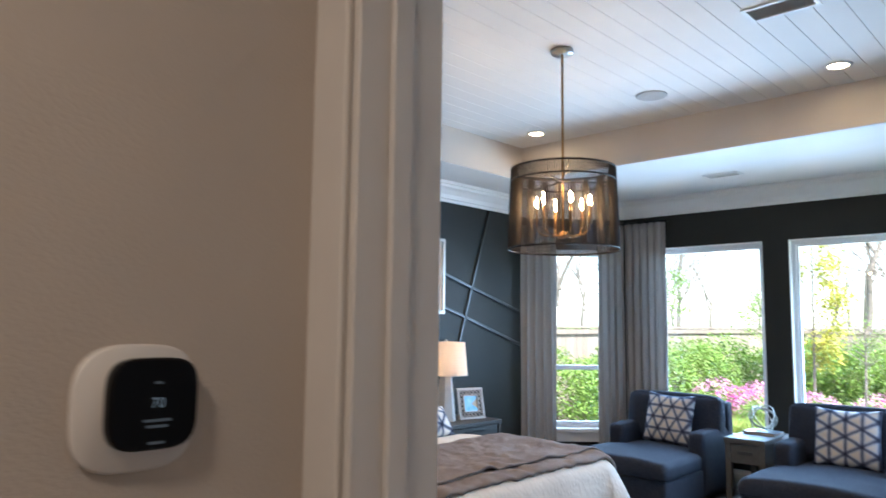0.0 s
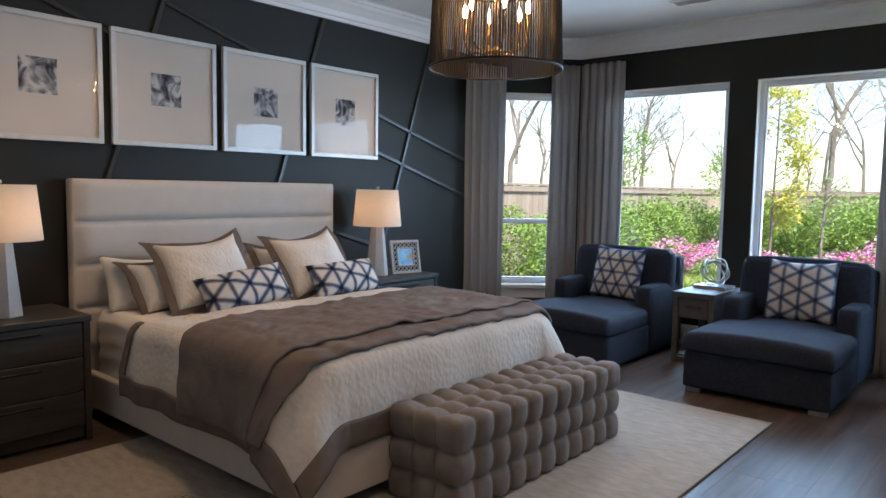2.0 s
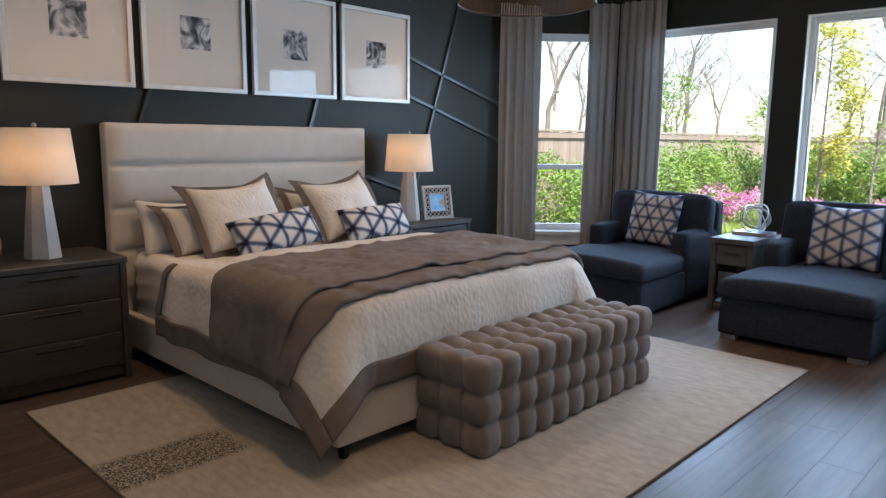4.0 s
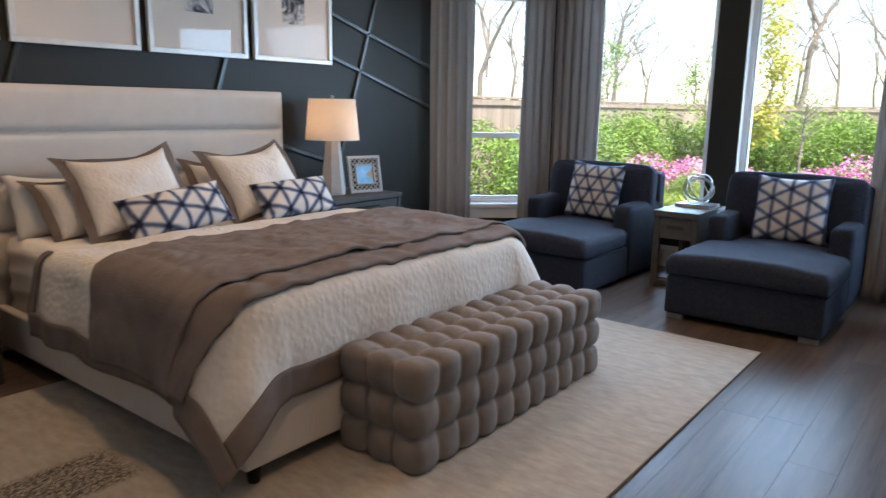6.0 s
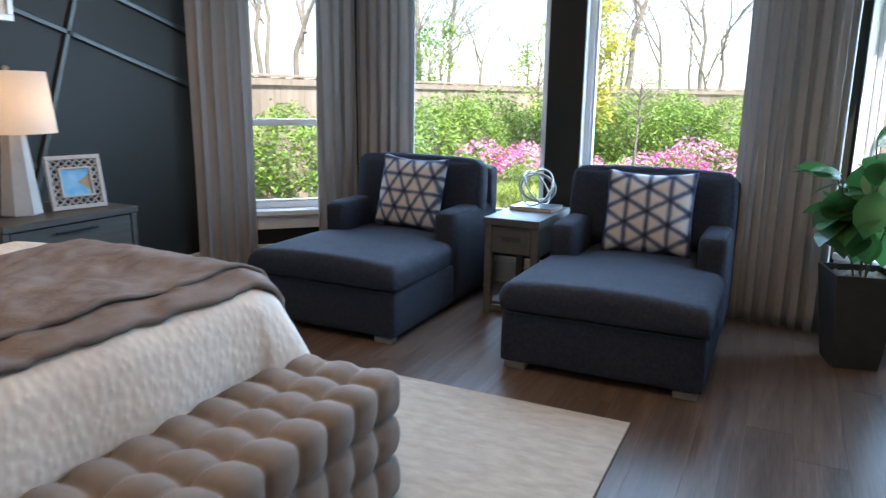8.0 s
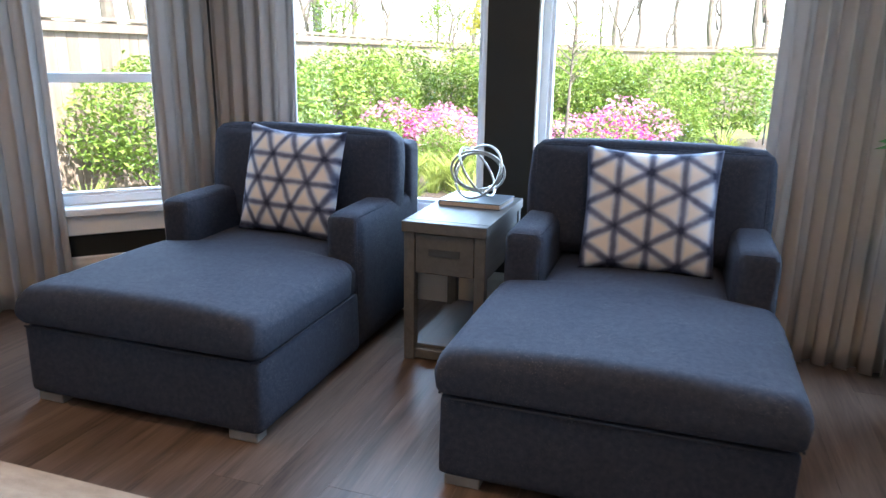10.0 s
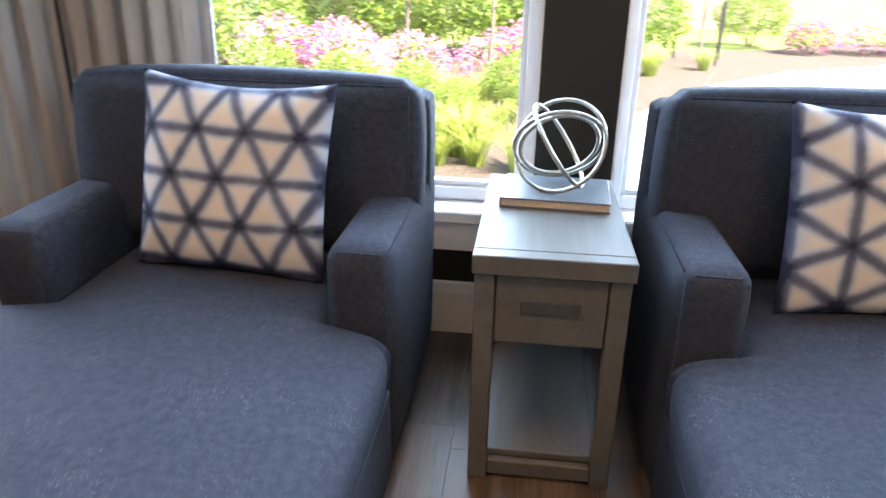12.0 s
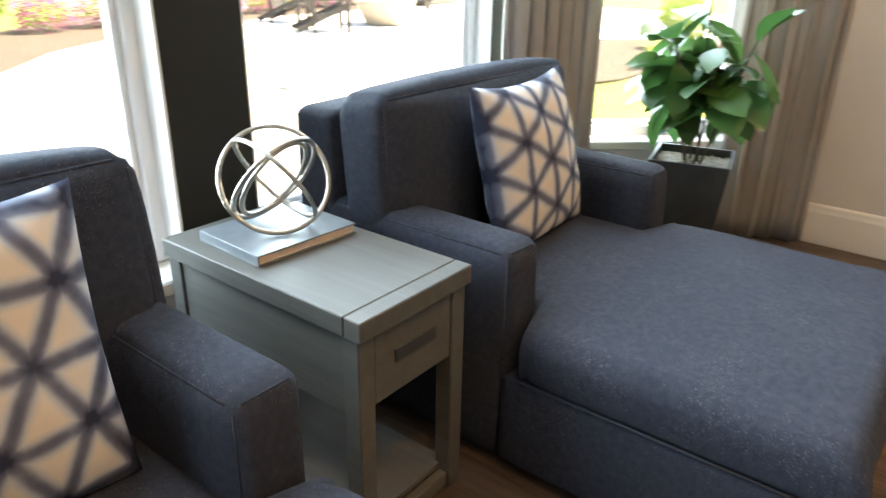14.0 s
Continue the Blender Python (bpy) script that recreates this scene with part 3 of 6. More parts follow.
box(bm, DOOR_X1, 0.75, HALL_Y, NEAR_Y, -0.3, 3.45)
structure("wall_door", bm, M_BEIGE, "plain beige wall with the doorway from the hall", "wall")
structure("wall_hall_1", boxbm(-1.01, -0.86, -1.6, HALL_Y, -0.3, 3.0), M_BEIGE, "beige painted hall wall with a light texture", "wall")
structure("wall_hall_2", boxbm(0.45, 0.6, -1.6, HALL_Y, -0.3, 3.0), M_BEIGE, "beige painted hall wall", "wall")
structure("wall_hall_3", boxbm(-1.01, 0.6, -1.75, -1.6, -0.3, 3.0), M_BEIGE, "beige painted wall closing the hall", "wall")
structure("ceiling_hall", boxbm(-1.01, 0.6, -1.75, HALL_Y, 2.75, 2.9), M_CEIL, "plain white hall ceiling", "ceiling")

bm = boxbm(BED_X, RIGHT_X + 0.06, HALL_Y, WIN_Y, -0.3, -0.012)
box(bm, -0.95, 0.55, -1.7, HALL_Y, -0.3, -0.012)
floor = structure("floor", bm, M_SLOT, "dark brown wooden plank floor with a satin sheen", "floor")


def sweep(bm, path, prof, closed=False):
    """A moulding: (inset, z) pairs carried along the path, mitred at its corners; the room lies to the right of the path."""
    n = len(path)
    rows = []
    for i in range(n):
        p = Vector(path[i])
        q0 = Vector(path[i - 1]) if (i or closed) else None
        q1 = Vector(path[(i + 1) % n]) if (i < n - 1 or closed) else None
        d0 = (p - q0).normalized() if q0 is not None else (q1 - p).normalized()
        d1 = (q1 - p).normalized() if q1 is not None else d0
        n0, n1 = Vector((d0.y, -d0.x)), Vector((d1.y, -d1.x))
        mid = (n0 + n1).normalized()
        k = 1 / max(0.2, mid.dot(n0))
        rows.append([bm.verts.new((*(p + mid * k * s), z)) for s, z in prof])
    for i in range(n if closed else n - 1):
        a, b = rows[i], rows[(i + 1) % n]
        for j in range(len(prof)):
            j2 = (j + 1) % len(prof)
            bm.faces.new((a[j], b[j], b[j2], a[j2]))
    if not closed:
        bm.faces.new(rows[0])
        bm.faces.new(rows[-1][::-1])
    return bm


CROWN = [(0.001, 2.775), (0.018, 2.775), (0.022, 2.80), (0.034, 2.81), (0.05, 2.845), (0.085, 2.885), (0.108, 2.905), (0.112, 2.93), (0.125, 2.935), (0.125, 2.964), (0.001, 2.964)]
structure("trim_crown", sweep(bmesh.new(), [A, B, C, D, E, F], CROWN, True), M_WHITE, "white painted crown moulding under the ceiling", "moulding")
BASE = [(0.001, 0.0), (0.018, 0.0), (0.018, 0.15), (0.014, 0.165), (0.012, 0.18), (0.006, 0.188), (0.001, 0.188)]
structure("baseboard", sweep(bmesh.new(), [(DOOR_X0 - 0.10, NEAR_Y), A, B, C, D, E, (RIGHT_X, NEAR_Y + 0.02)], BASE), M_CREAM, "cream painted wooden baseboard along the walls", "baseboard")
structure("baseboard_hall", boxbm(-0.86, -0.845, -1.6, HALL_Y - 0.022, 0, 0.14, bevel=0.003), M_WHITE, "white painted wooden baseboard in the hall", "baseboard")

# tray ceiling
TX0, TX1, TY0, TY1, TZ = -4.12, -0.55, 2.1, 5.44, 3.29
bm = bmesh.new()
for a in ((BED_X - 0.15, 0.24, TY1, WIN_Y + 0.15), (BED_X - 0.15, 0.24, HALL_Y, TY0), (BED_X - 0.15, TX0, TY0, TY1), (TX1, 0.24, TY0, TY1)):
    box(bm, *a, TOP, 3.45)
structure("ceiling_soffit", bm, M_CEIL, "white painted ceiling border round the raised tray", "ceiling")
bm = bmesh.new()
box(bm, TX0 - 0.05, TX1 + 0.05, TY0 - 0.05, TY1 + 0.05, TZ + 0.016, TZ + 0.15)
w = 0.145
k = 0
while TX0 + k * w < TX1:
    box(bm, TX0 + k * w + 0.0012, min(TX0 + (k + 1) * w, TX1) - 0.0012, TY0 + 0.002, TY1 - 0.002, TZ, TZ + 0.014, bevel=0.002)
    k += 1
structure("ceiling_tray", bm, M_CEIL, "white shiplap planks in the raised tray ceiling", "ceiling")
bm = bmesh.new()
box(bm, TX0, TX1, TY1 - 0.012, TY1 - 0.001, TOP + 0.004, TZ - 0.002)
box(bm, TX0, TX1, TY0 + 0.001, TY0 + 0.012, TOP + 0.004, TZ - 0.002)
box(bm, TX0 + 0.001, TX0 + 0.012, TY0 + 0.013, TY1 - 0.013, TOP + 0.004, TZ - 0.002)
box(bm, TX1 - 0.012, TX1 - 0.001, TY0 + 0.013, TY1 - 0.013, TOP + 0.004, TZ - 0.002)
structure("trim_tray", bm, M_TRAY, "beige painted upright faces of the tray ceiling", "trim")


# ---- windows ----
def window(name, p0, p1, u0, u1, rail, label):
    d = Vector((p1[0] - p0[0], p1[1] - p0[1], 0))
    ang = math.degrees(math.atan2(d.y, d.x))
    ob = thing(name, label, "window", (p0[0], p0[1], 0), ang, kind="structure")
    z0, z1 = SILL + 0.032, HEAD
    f = 0.045
    for n, a in (("frame_jamb", (u0, u0 + f, 0.075, 0.14, z0, z1)), ("frame_jamb", (u1 - f, u1, 0.075, 0.14, z0, z1)), ("frame_head", (u0 + f, u1 - f, 0.075, 0.14, z1 - f, z1)), ("frame_foot", (u0 + f, u1 - f, 0.075, 0.14, z0, z0 + f))):
        part(n, boxbm(*a, bevel=0.004), M_VINYL, ob)
    for a in ((u0, u0 + 0.008, 0.002, 0.0745, z0, z1), (u1 - 0.008, u1, 0.002, 0.0745, z0, z1), (u0 + 0.0085, u1 - 0.0085, 0.002, 0.0745, z1 - 0.008, z1)):
        part("reveal", boxbm(*a), M_WHITE, ob)
    g = 0.018
    i0, i1, k0, k1 = u0 + f, u1 - f, z0 + f, z1 - f
    for a in ((i0, i0 + g, 0.09, 0.125, k0, k1), (i1 - g, i1, 0.09, 0.125, k0, k1), (i0 + g, i1 - g, 0.09, 0.125, k1 - g, k1), (i0 + g, i1 - g, 0.09, 0.125, k0, k0 + g)):
        part("glazing_bead", boxbm(*a, bevel=0.003), M_VINYL, ob)
    if rail:
        part("meeting_rail", boxbm(i0 + g, i1 - g, 0.085, 0.13, rail - 0.025, rail + 0.025, bevel=0.004), M_VINYL, ob)
    spans = [(k0 + g, rail - 0.025), (rail + 0.025, k1 - g)] if rail else [(k0 + g, k1 - g)]
    for a, b in spans:
        pane = part("pane", boxbm(i0 + g, i1 - g, 0.105, 0.111, a, b), M_GLASS, ob, "clear window glass")
        pane.visible_shadow = False
    part("window_sill", boxbm(u0 - 0.012, u1 + 0.03, -0.045, 0.0, SILL - 0.012, SILL + 0.03, bevel=0.006), M_WHITE, ob)
    part("sill_board", boxbm(u0 + 0.001, u1 - 0.001, 0.001, 0.14, SILL + 0.001, SILL + 0.030), M_WHITE, ob)
    part("apron", boxbm(u0 - 0.02, u1 + 0.02, -0.018, -0.001, SILL - 0.115, SILL - 0.013, bevel=0.004), M_WHITE, ob)
    return ob


window("window_1", B, C, 0.13, CL - 0.13, 1.105, "white vinyl single-hung window in the angled bay wall")
window("window_2", C, D, OPEN_2[0] - C[0], OPEN_2[1] - C[0], 0, "large fixed white vinyl window over the garden")
window("window_3", C, D, OPEN_3[0] - C[0], OPEN_3[1] - C[0], 0, "large fixed white vinyl window over the patio")
window("window_4", D, E, 0.015, CL - 0.13, 1.105, "white vinyl single-hung window in the angled bay wall")

# doorway casing
door = thing("door_1", "white painted door casing of an open doorway", "doorway", (0, 0, 0), kind="structure")
for x0, x1, z0, z1 in ((DOOR_X0 - 0.092, DOOR_X0 - 0.004, 0, DOOR_H + 0.09), (DOOR_X1 + 0.004, DOOR_X1 + 0.092, 0, DOOR_H + 0.09), (DOOR_X0 - 0.003, DOOR_X1 + 0.003, DOOR_H + 0.003, DOOR_H + 0.09)):
    part("casing", boxbm(x0, x1, HALL_Y - 0.02, HALL_Y - 0.001, z0, z1, bevel=0.005, seg=2), M_PLASTIC, door)
part("casing", boxbm(DOOR_X0 - 0.092, DOOR_X0 - 0.004, NEAR_Y + 0.001, NEAR_Y + 0.02, 0, DOOR_H + 0.09, bevel=0.005, seg=2), M_PLASTIC, door)
part("jamb", boxbm(DOOR_X0 + 0.0005, DOOR_X0 + 0.016, HALL_Y - 0.012, NEAR_Y + 0.021, 0, DOOR_H - 0.016, bevel=0.002), M_PLASTIC, door)
part("jamb", boxbm(DOOR_X1 - 0.016, DOOR_X1 - 0.0005, HALL_Y - 0.012, NEAR_Y + 0.012, 0, DOOR_H - 0.016, bevel=0.002), M_PLASTIC, door)
part("head_jamb", boxbm(DOOR_X0, DOOR_X1, HALL_Y - 0.012, NEAR_Y + 0.012, DOOR_H - 0.016, DOOR_H - 0.0005, bevel=0.002), M_PLASTIC, door)
part("door_stop", boxbm(DOOR_X0 + 0.0165, DOOR_X0 + 0.028, HALL_Y + 0.045, HALL_Y + 0.085, 0, DOOR_H - 0.017, bevel=0.003), M_PLASTIC, door)


# slanting battens on the feature wall
battens = thing("wall_battens", "dark painted slanting battens on the feature wall", "wall battens", (BED_X, 0, 0), kind="structure")


def batten(y0, z0, y1, z1, w=0.032, t=0.020):
    d = Vector((0, y1 - y0, z1 - z0))
    bm = boxbm(0.0005, t, -w / 2, w / 2, 0, d.length, bevel=0.005)
    part("batten", bm, M_BATTEN, battens, m=Matrix.Translation((0, y0, z0)) @ Matrix.Rotation(-math.atan2(d.y, d.z), 4, "X"))


S1a, S1b = (5.70, 2.77), (4.88, 0.30)
batten(*S1a, *S1b)
batten(4.55, 2.20, 5.52, 1.915)
batten(5.49, 1.925, 6.43, 1.66)
batten(4.60, 1.86, 5.36, 1.635)
batten(5.34, 1.64, 6.43, 1.30)
batten(3.115, 2.77, 2.60, 1.22)
batten(4.415, 2.77, 3.90, 1.22)
batten(3.08, 2.625, 4.22, 2.27)
batten(1.55, 2.75, 2.93, 2.29)
batten(4.30, 1.13, 5.05, 0.905)
batten(1.90, 2.77, 1.35, 1.10)


# ---- soft furnishings ----
def pillow(bm, w, h, t, n=20, pinch=0.06, sag=0.0, seed=0):
    """A stuffed cushion in its own xy plane, corners drawn out, with soft dents."""
    def half(s):
        def fn(u, v):
            x, y = (u - 0.5) * 2, (v - 0.5) * 2
            e = max(0.0, (1 - abs(x) ** 2.6)) ** 0.55 * max(0.0, (1 - abs(y) ** 2.6)) ** 0.55
            bx = 1 - pinch * (1 - y * y) * abs(x) ** 3
            by = 1 - pinch * (1 - x * x) * abs(y) ** 3
            q = noise.noise((x * 2.1 + seed, y * 2.1, s * 3.0 + seed)) * 0.012 + noise.noise((x * 5 + seed, y * 5, s)) * 0.004
            for cx, cy in ((-1, -1), (1, -1), (-1, 1), (1, 1)):
                d = math.hypot(x - cx, y - cy)
                q += 0.010 * math.exp(-(d / 0.42) ** 2) * math.sin(7 * math.atan2(y - cy, x - cx) + 2 * cx + cy + seed)
            return Vector((x * w / 2 * bx, y * h / 2 * by - sag * (1 - x * x) * (1 + y) * 0.5, s * (e * t / 2 + q * e)))
        return fn
    sheet(bm, half(1), n, n)
    sheet(bm, half(-1), n, n)
    bmesh.ops.remove_doubles(bm, verts=bm.verts, dist=0.0008)
    return bm


def upright(x, y, z, yaw, lean):
    """Pose of a cushion that stands facing along the yaw (0: towards -y) and leans back by that many degrees."""
    return Matrix.Translation((x, y, z)) @ Matrix.Rotation(radians(yaw), 4, "Z") @ Matrix.Rotation(radians(90 - lean), 4, "X")


def throw_pillow(x, y, z, yaw, lean, roll, w, h, t, material, label, seed=0, sag=0.0, group=""):
    ob = part("throw_pillow", pillow(bmesh.new(), w * 1.03, h * 1.03, t, 40, 0.055, sag, seed), material, None, "", True, upright(x, y, z, yaw, lean) @ Matrix.Rotation(radians(roll), 4, "Z"))
    return tagged(ob, label, "pillow", group)


def flanged_sham(x, y, z, yaw, lean, roll, w, h, t, flange, label, seed=0):
    """A stuffed sham whose wide flange flops at the corners; its top edge sinks between two ears."""
    ob = thing("bed_sham", label, "pillow", group="shams on the bed")
    ob.matrix_basis = upright(x, y, z, yaw, lean) @ Matrix.Rotation(radians(roll), 4, "Z")
    sag = 0.045
    part("cushion", pillow(bmesh.new(), w, h, t, 26, 0.08, sag, seed), M_SHAM, ob, "", True)
    bm = bmesh.new()

    def strip(side):
        def fn(u, v):
            ang = u * 4
            k = int(ang) % 4
            f = (ang - int(ang)) * 2 - 1
            p = ((f, -1), (1, f), (-f, 1), (-1, -f))[k]
            bx, by = 1 - 0.08 * (1 - p[1] ** 2), 1 - 0.08 * (1 - p[0] ** 2)
            corner = (abs(p[0]) * abs(p[1])) ** 4
            out = (-0.02 + (flange + 0.02) * v) * (1.0 if abs(p[0]) > 0.999 else 0.55 + 0.45 * corner)
            flop = v * (0.012 * math.sin(u * 38 + seed) + 0.008 * noise.noise((u * 30, seed, 1.0)))
            flop -= v * 0.035 * corner * (1 if p[1] > 0 else 0.3)
            X = p[0] * w / 2 * bx + p[0] * out
            Y = p[1] * h / 2 * by + p[1] * out - sag * (1 - p[0] ** 2) * (1 + p[1]) * 0.5
            return Vector((X, Y, flop + side * 0.004))
        return fn
    sheet(bm, strip(1), 96, 3)
    sheet(bm, strip(-1), 96, 3)
    part("flange", bm, M_BORDER, ob, "taupe linen flange", True)
    return ob


def soft_box(bm, x0, x1, y0, y1, z0, z1, r, bulge=0.0, seed=0, n=10):
    """An upholstered block: rounded edges, faces slightly crowned."""
    g = bmesh.ops.create_cube(bm, size=2)
    vs = g["verts"]
    es = list({e for v in vs for e in v.link_edges})
    res = bmesh.ops.subdivide_edges(bm, edges=es, cuts=n, use_grid_fill=True)
    hx, hy, hz = (x1 - x0) / 2, (y1 - y0) / 2, (z1 - z0) / 2
    c = Vector(((x0 + x1) / 2, (y0 + y1) / 2, (z0 + z1) / 2))
    seen = {v for e in es if e.is_valid for v in e.verts} | {v for v in res["geom_inner"] if isinstance(v, bmesh.types.BMVert)} | set(vs)
    for v in bm.verts:
        if v.tag:
            continue
        v.tag = True
        p = Vector(v.co)
        t = [math.copysign(1 - (1 - abs(q)) ** 1.6, q) for q in p]
        q = Vector((t[0] * hx, t[1] * hy, t[2] * hz))
        inner = Vector((max(-hx + r, min(hx - r, q.x)), max(-hy + r, min(hy - r, q.y)), max(-hz + r, min(hz - r, q.z))))
        d = q - inner
        if d.length > 1e-9:
            q = inner + d.normalized() * r
        k = [1 - abs(a) ** 2 for a in p]
        if bulge:
            for i, (a, b) in enumerate(((1, 2), (0, 2), (0, 1))):
                if abs(p[i]) > 0.999:
                    q[i] += math.copysign(bulge * k[a] * k[b], p[i])
        q += Vector((1, 1, 1)) * 0.003 * noise.noise((q.x * 6 + seed, q.y * 6, q.z * 6))
        v.co = c + q
    return bm


def sbox(*a, **k):
    return soft_box(bmesh.new(), *a, **k)


# ---- bed ----
bed = thing("bed", "ivory upholstered king bed with a channelled headboard", "bed", (0, 0, 0))
HY0, HY1 = 2.42, 4.44
head = part("headboard", boxbm(-4.735, -4.635, HY0, HY1, 0.02, 1.455, bevel=0.018, seg=3), M_UPHOL, bed, "", True)


def channel(z0, z1):
    def fn(u, v):
        e = max(0.0, 1 - abs(2 * v - 1) ** 6) ** 0.5 * max(0.0, 1 - abs(2 * u - 1) ** 40) ** 0.5
        return Vector((-4.636 + 0.035 * e + 0.003 * noise.noise((u * 12, v * 3, z0)) * e, HY0 + 0.012 + (HY1 - HY0 - 0.024) * u, z0 + (z1 - z0) * v))
    return fn


for z0, z1 in ((1.200, 1.450), (0.940, 1.198), (0.680, 0.938), (0.42, 0.678)):
    part("channel", sheet(bmesh.new(), channel(z0, z1), 40, 12), M_UPHOL, head, "", True)
part("side_rail", boxbm(-4.634, -2.527, 2.470, 2.520, 0.075, 0.290, bevel=0.012, seg=2), M_UPHOL, bed)
part("side_rail", boxbm(-4.634, -2.527, 4.340, 4.390, 0.075, 0.290, bevel=0.012, seg=2), M_UPHOL, bed)
part("foot_rail", boxbm(-2.526, -2.472, 2.470, 4.390, 0.075, 0.290, bevel=0.012, seg=2), M_UPHOL, bed)
part("slat_base", boxbm(-4.634, -2.53, 2.524, 4.336, 0.13, 0.195), M_BLACK, bed)
for x, y in ((-2.505, 2.525), (-2.505, 4.335), (-4.5, 2.525), (-4.5, 4.335)):
    bm = bmesh.new()
    rod(bm, (x, y, 0.013 if x > -4 else 0.0), (x, y, 0.076), 0.022, 12, 0.03)
    part("leg", bm, M_BLACK, bed)
bm = soft_box(bmesh.new(), -4.60, -2.55, 2.526, 4.334, 0.196, 0.665, 0.05, n=26)
for v in bm.verts:
    # the fitted sheet is pulled into level wrinkles along the sides
    fold = 0.007 * math.sin(v.co.z * 62 + 4 * noise.noise((v.co.x * 2.5, v.co.y * 2.5, 0.3)))
    if v.co.y < 2.56:
        v.co.y += fold
    elif v.co.y > 4.30:
        v.co.y -= fold
tagged(part("mattress", bm, M_LINEN, None, "", True), "white mattress in a wrinkled fitted sheet", "mattress")

BX1, BY0, BY1, BT = -2.575, 2.515, 4.345, 0.685


def over(d, r=0.085):
    """Outward run and drop of cloth that hangs d past a rounded edge and slopes out a little."""
    if d <= 0:
        return 0.0, 0.0
    q = d / r
    if q < math.pi / 2:
        return r * math.sin(q), r * (1 - math.cos(q))
    e = d - r * math.pi / 2
    return r + 0.10 * e, r + 0.995 * e


CORNER = 0.15


def drape(a, b, up, seed=0.0, wave=1.0):
    """Where cloth laid on the bed at (a, b) comes to lie: flat on top, hanging over the sides and the foot, flaring in a cone round the soft corners."""
    ca, cb = min(a, BX1 - CORNER), min(max(b, BY0 + CORNER), BY1 - CORNER)
    da, db, s = a - ca, abs(b - cb), (-1 if b < cb else 1)
    H = math.hypot(da, db)
    R = H - CORNER
    phi = math.atan2(da, db) if H > 0 else 0.0
    run, drop = over(max(0.0, R))
    cone = math.sin(2 * phi)
    run += 0.30 * max(0.0, R - 0.06) * cone ** 0.8
    drop *= 1 - 0.06 * cone
    hang = min(1.0, drop / 0.3)
    run += up * min(1.0, max(0.0, R) / 0.05)
    run += wave * hang * (0.014 * math.sin(a * 13 + 1.3 * math.sin(a * 5)) + 0.010 * math.sin(b * 12)) * (1 - 0.5 * cone)
    run += wave * 0.025 * hang * cone * math.sin(phi * 8)
    puff = 0.020 * noise.noise((a * 2.2, b * 2.2, 0.5)) + 0.010 * noise.noise((a * 5, b * 7, 1.0))
    if seed:
        crease = abs(noise.noise((a * 4 + seed, b * 6, seed))) + 0.6 * abs(noise.noise((a * 11 + b * 5 + seed, b * 9, 2.0)))
        puff += 0.020 * crease + 0.006 * abs(noise.noise((a * 26 + seed, b * 11, 5.0)))
        run += 0.030 * hang * abs(noise.noise((a * 7 + seed, b * 2.0, 4.0))) + 0.010 * hang * abs(noise.noise((a * 16, b * 9, seed)))
    if R > 0:
        x, y = ca + (CORNER + run) * math.sin(phi), cb + s * (CORNER + run) * math.cos(phi)
    else:
        x, y = a, b
    return Vector((x, y, BT - drop + up * max(0.0, 1 - max(0.0, R) / 0.10) + puff * (1 - hang * 0.6)))


def cloth(name, a0, a1, b0, b1, up, material, parent, label="", nu=110, nv=150, seed=0.0, skew=None, thick=0.006):
    bm = bmesh.new()

    def fn(u, v):
        a, b = a0 + (a1 - a0) * u, b0 + (b1 - b0) * v
        if skew:
            a += skew(u, b)
        return drape(a, b, up, seed)
    sheet(bm, fn, nu, nv)
    ob = part(name, bm, material, parent, label, True)
    so = ob.modifiers.new("solid", "SOLIDIFY")
    so.thickness, so.offset = thick, -1
    return ob


coverlet = thing("coverlet", "white quilted coverlet with a taupe border draped over the bed", "bedspread", (0, 0, 0))
CA0, CA1, CB0, CB1 = -3.99, BX1 + 0.42, BY0 - 0.445, BY1 + 0.445


def skew_quilt(u, b):
    """The head end of the coverlet is drawn back on top of the bed and hangs straight at the sides."""
    return (1 - u) * 0.08 * max(0.0, min(1.0, (b - (BY0 - 0.30)) / 0.35))


def skew_head(u, b):
    return skew_quilt(0.0, b)


cloth("quilt", CA0, CA1, CB0, CB1, 0.012, M_QUILT, coverlet, skew=skew_quilt)
W = 0.115
cloth("border", CA0 - 0.001, CA1 + 0.002, CB0 - 0.002, CB0 + W, 0.019, M_BORDER, coverlet, "taupe linen border", 110, 6)
cloth("border", CA0 - 0.001, CA1 + 0.002, CB1 - W, CB1 + 0.002, 0.019, M_BORDER, coverlet, "taupe linen border", 110, 6)
cloth("border", CA1 - W, CA1 + 0.002, CB0 + W, CB1 - W, 0.019, M_BORDER, coverlet, "taupe linen border", 6, 150)
cloth("border", CA0 - 0.002, CA0 + 0.05, CB0 + W, BY0 - 0.03, 0.019, M_BORDER, coverlet, "taupe linen border", 4, 30, skew=skew_head)

duvet = thing("folded_duvet", "brown-grey linen duvet folded across the foot of the bed", "duvet", (0, 0, 0))


def skew_near(u, b):
    hem = 0.009 * noise.noise((b * 7.0, u * 2.0, 3.1)) + 0.006 * noise.noise((b * 19.0, u * 3.0, 8.4))
    return (1 - u) * (0.22 * max(0.0, min(1.0, (BY0 + 0.40 - b) / 0.8))) + hem * (abs(2 * u - 1) ** 3)


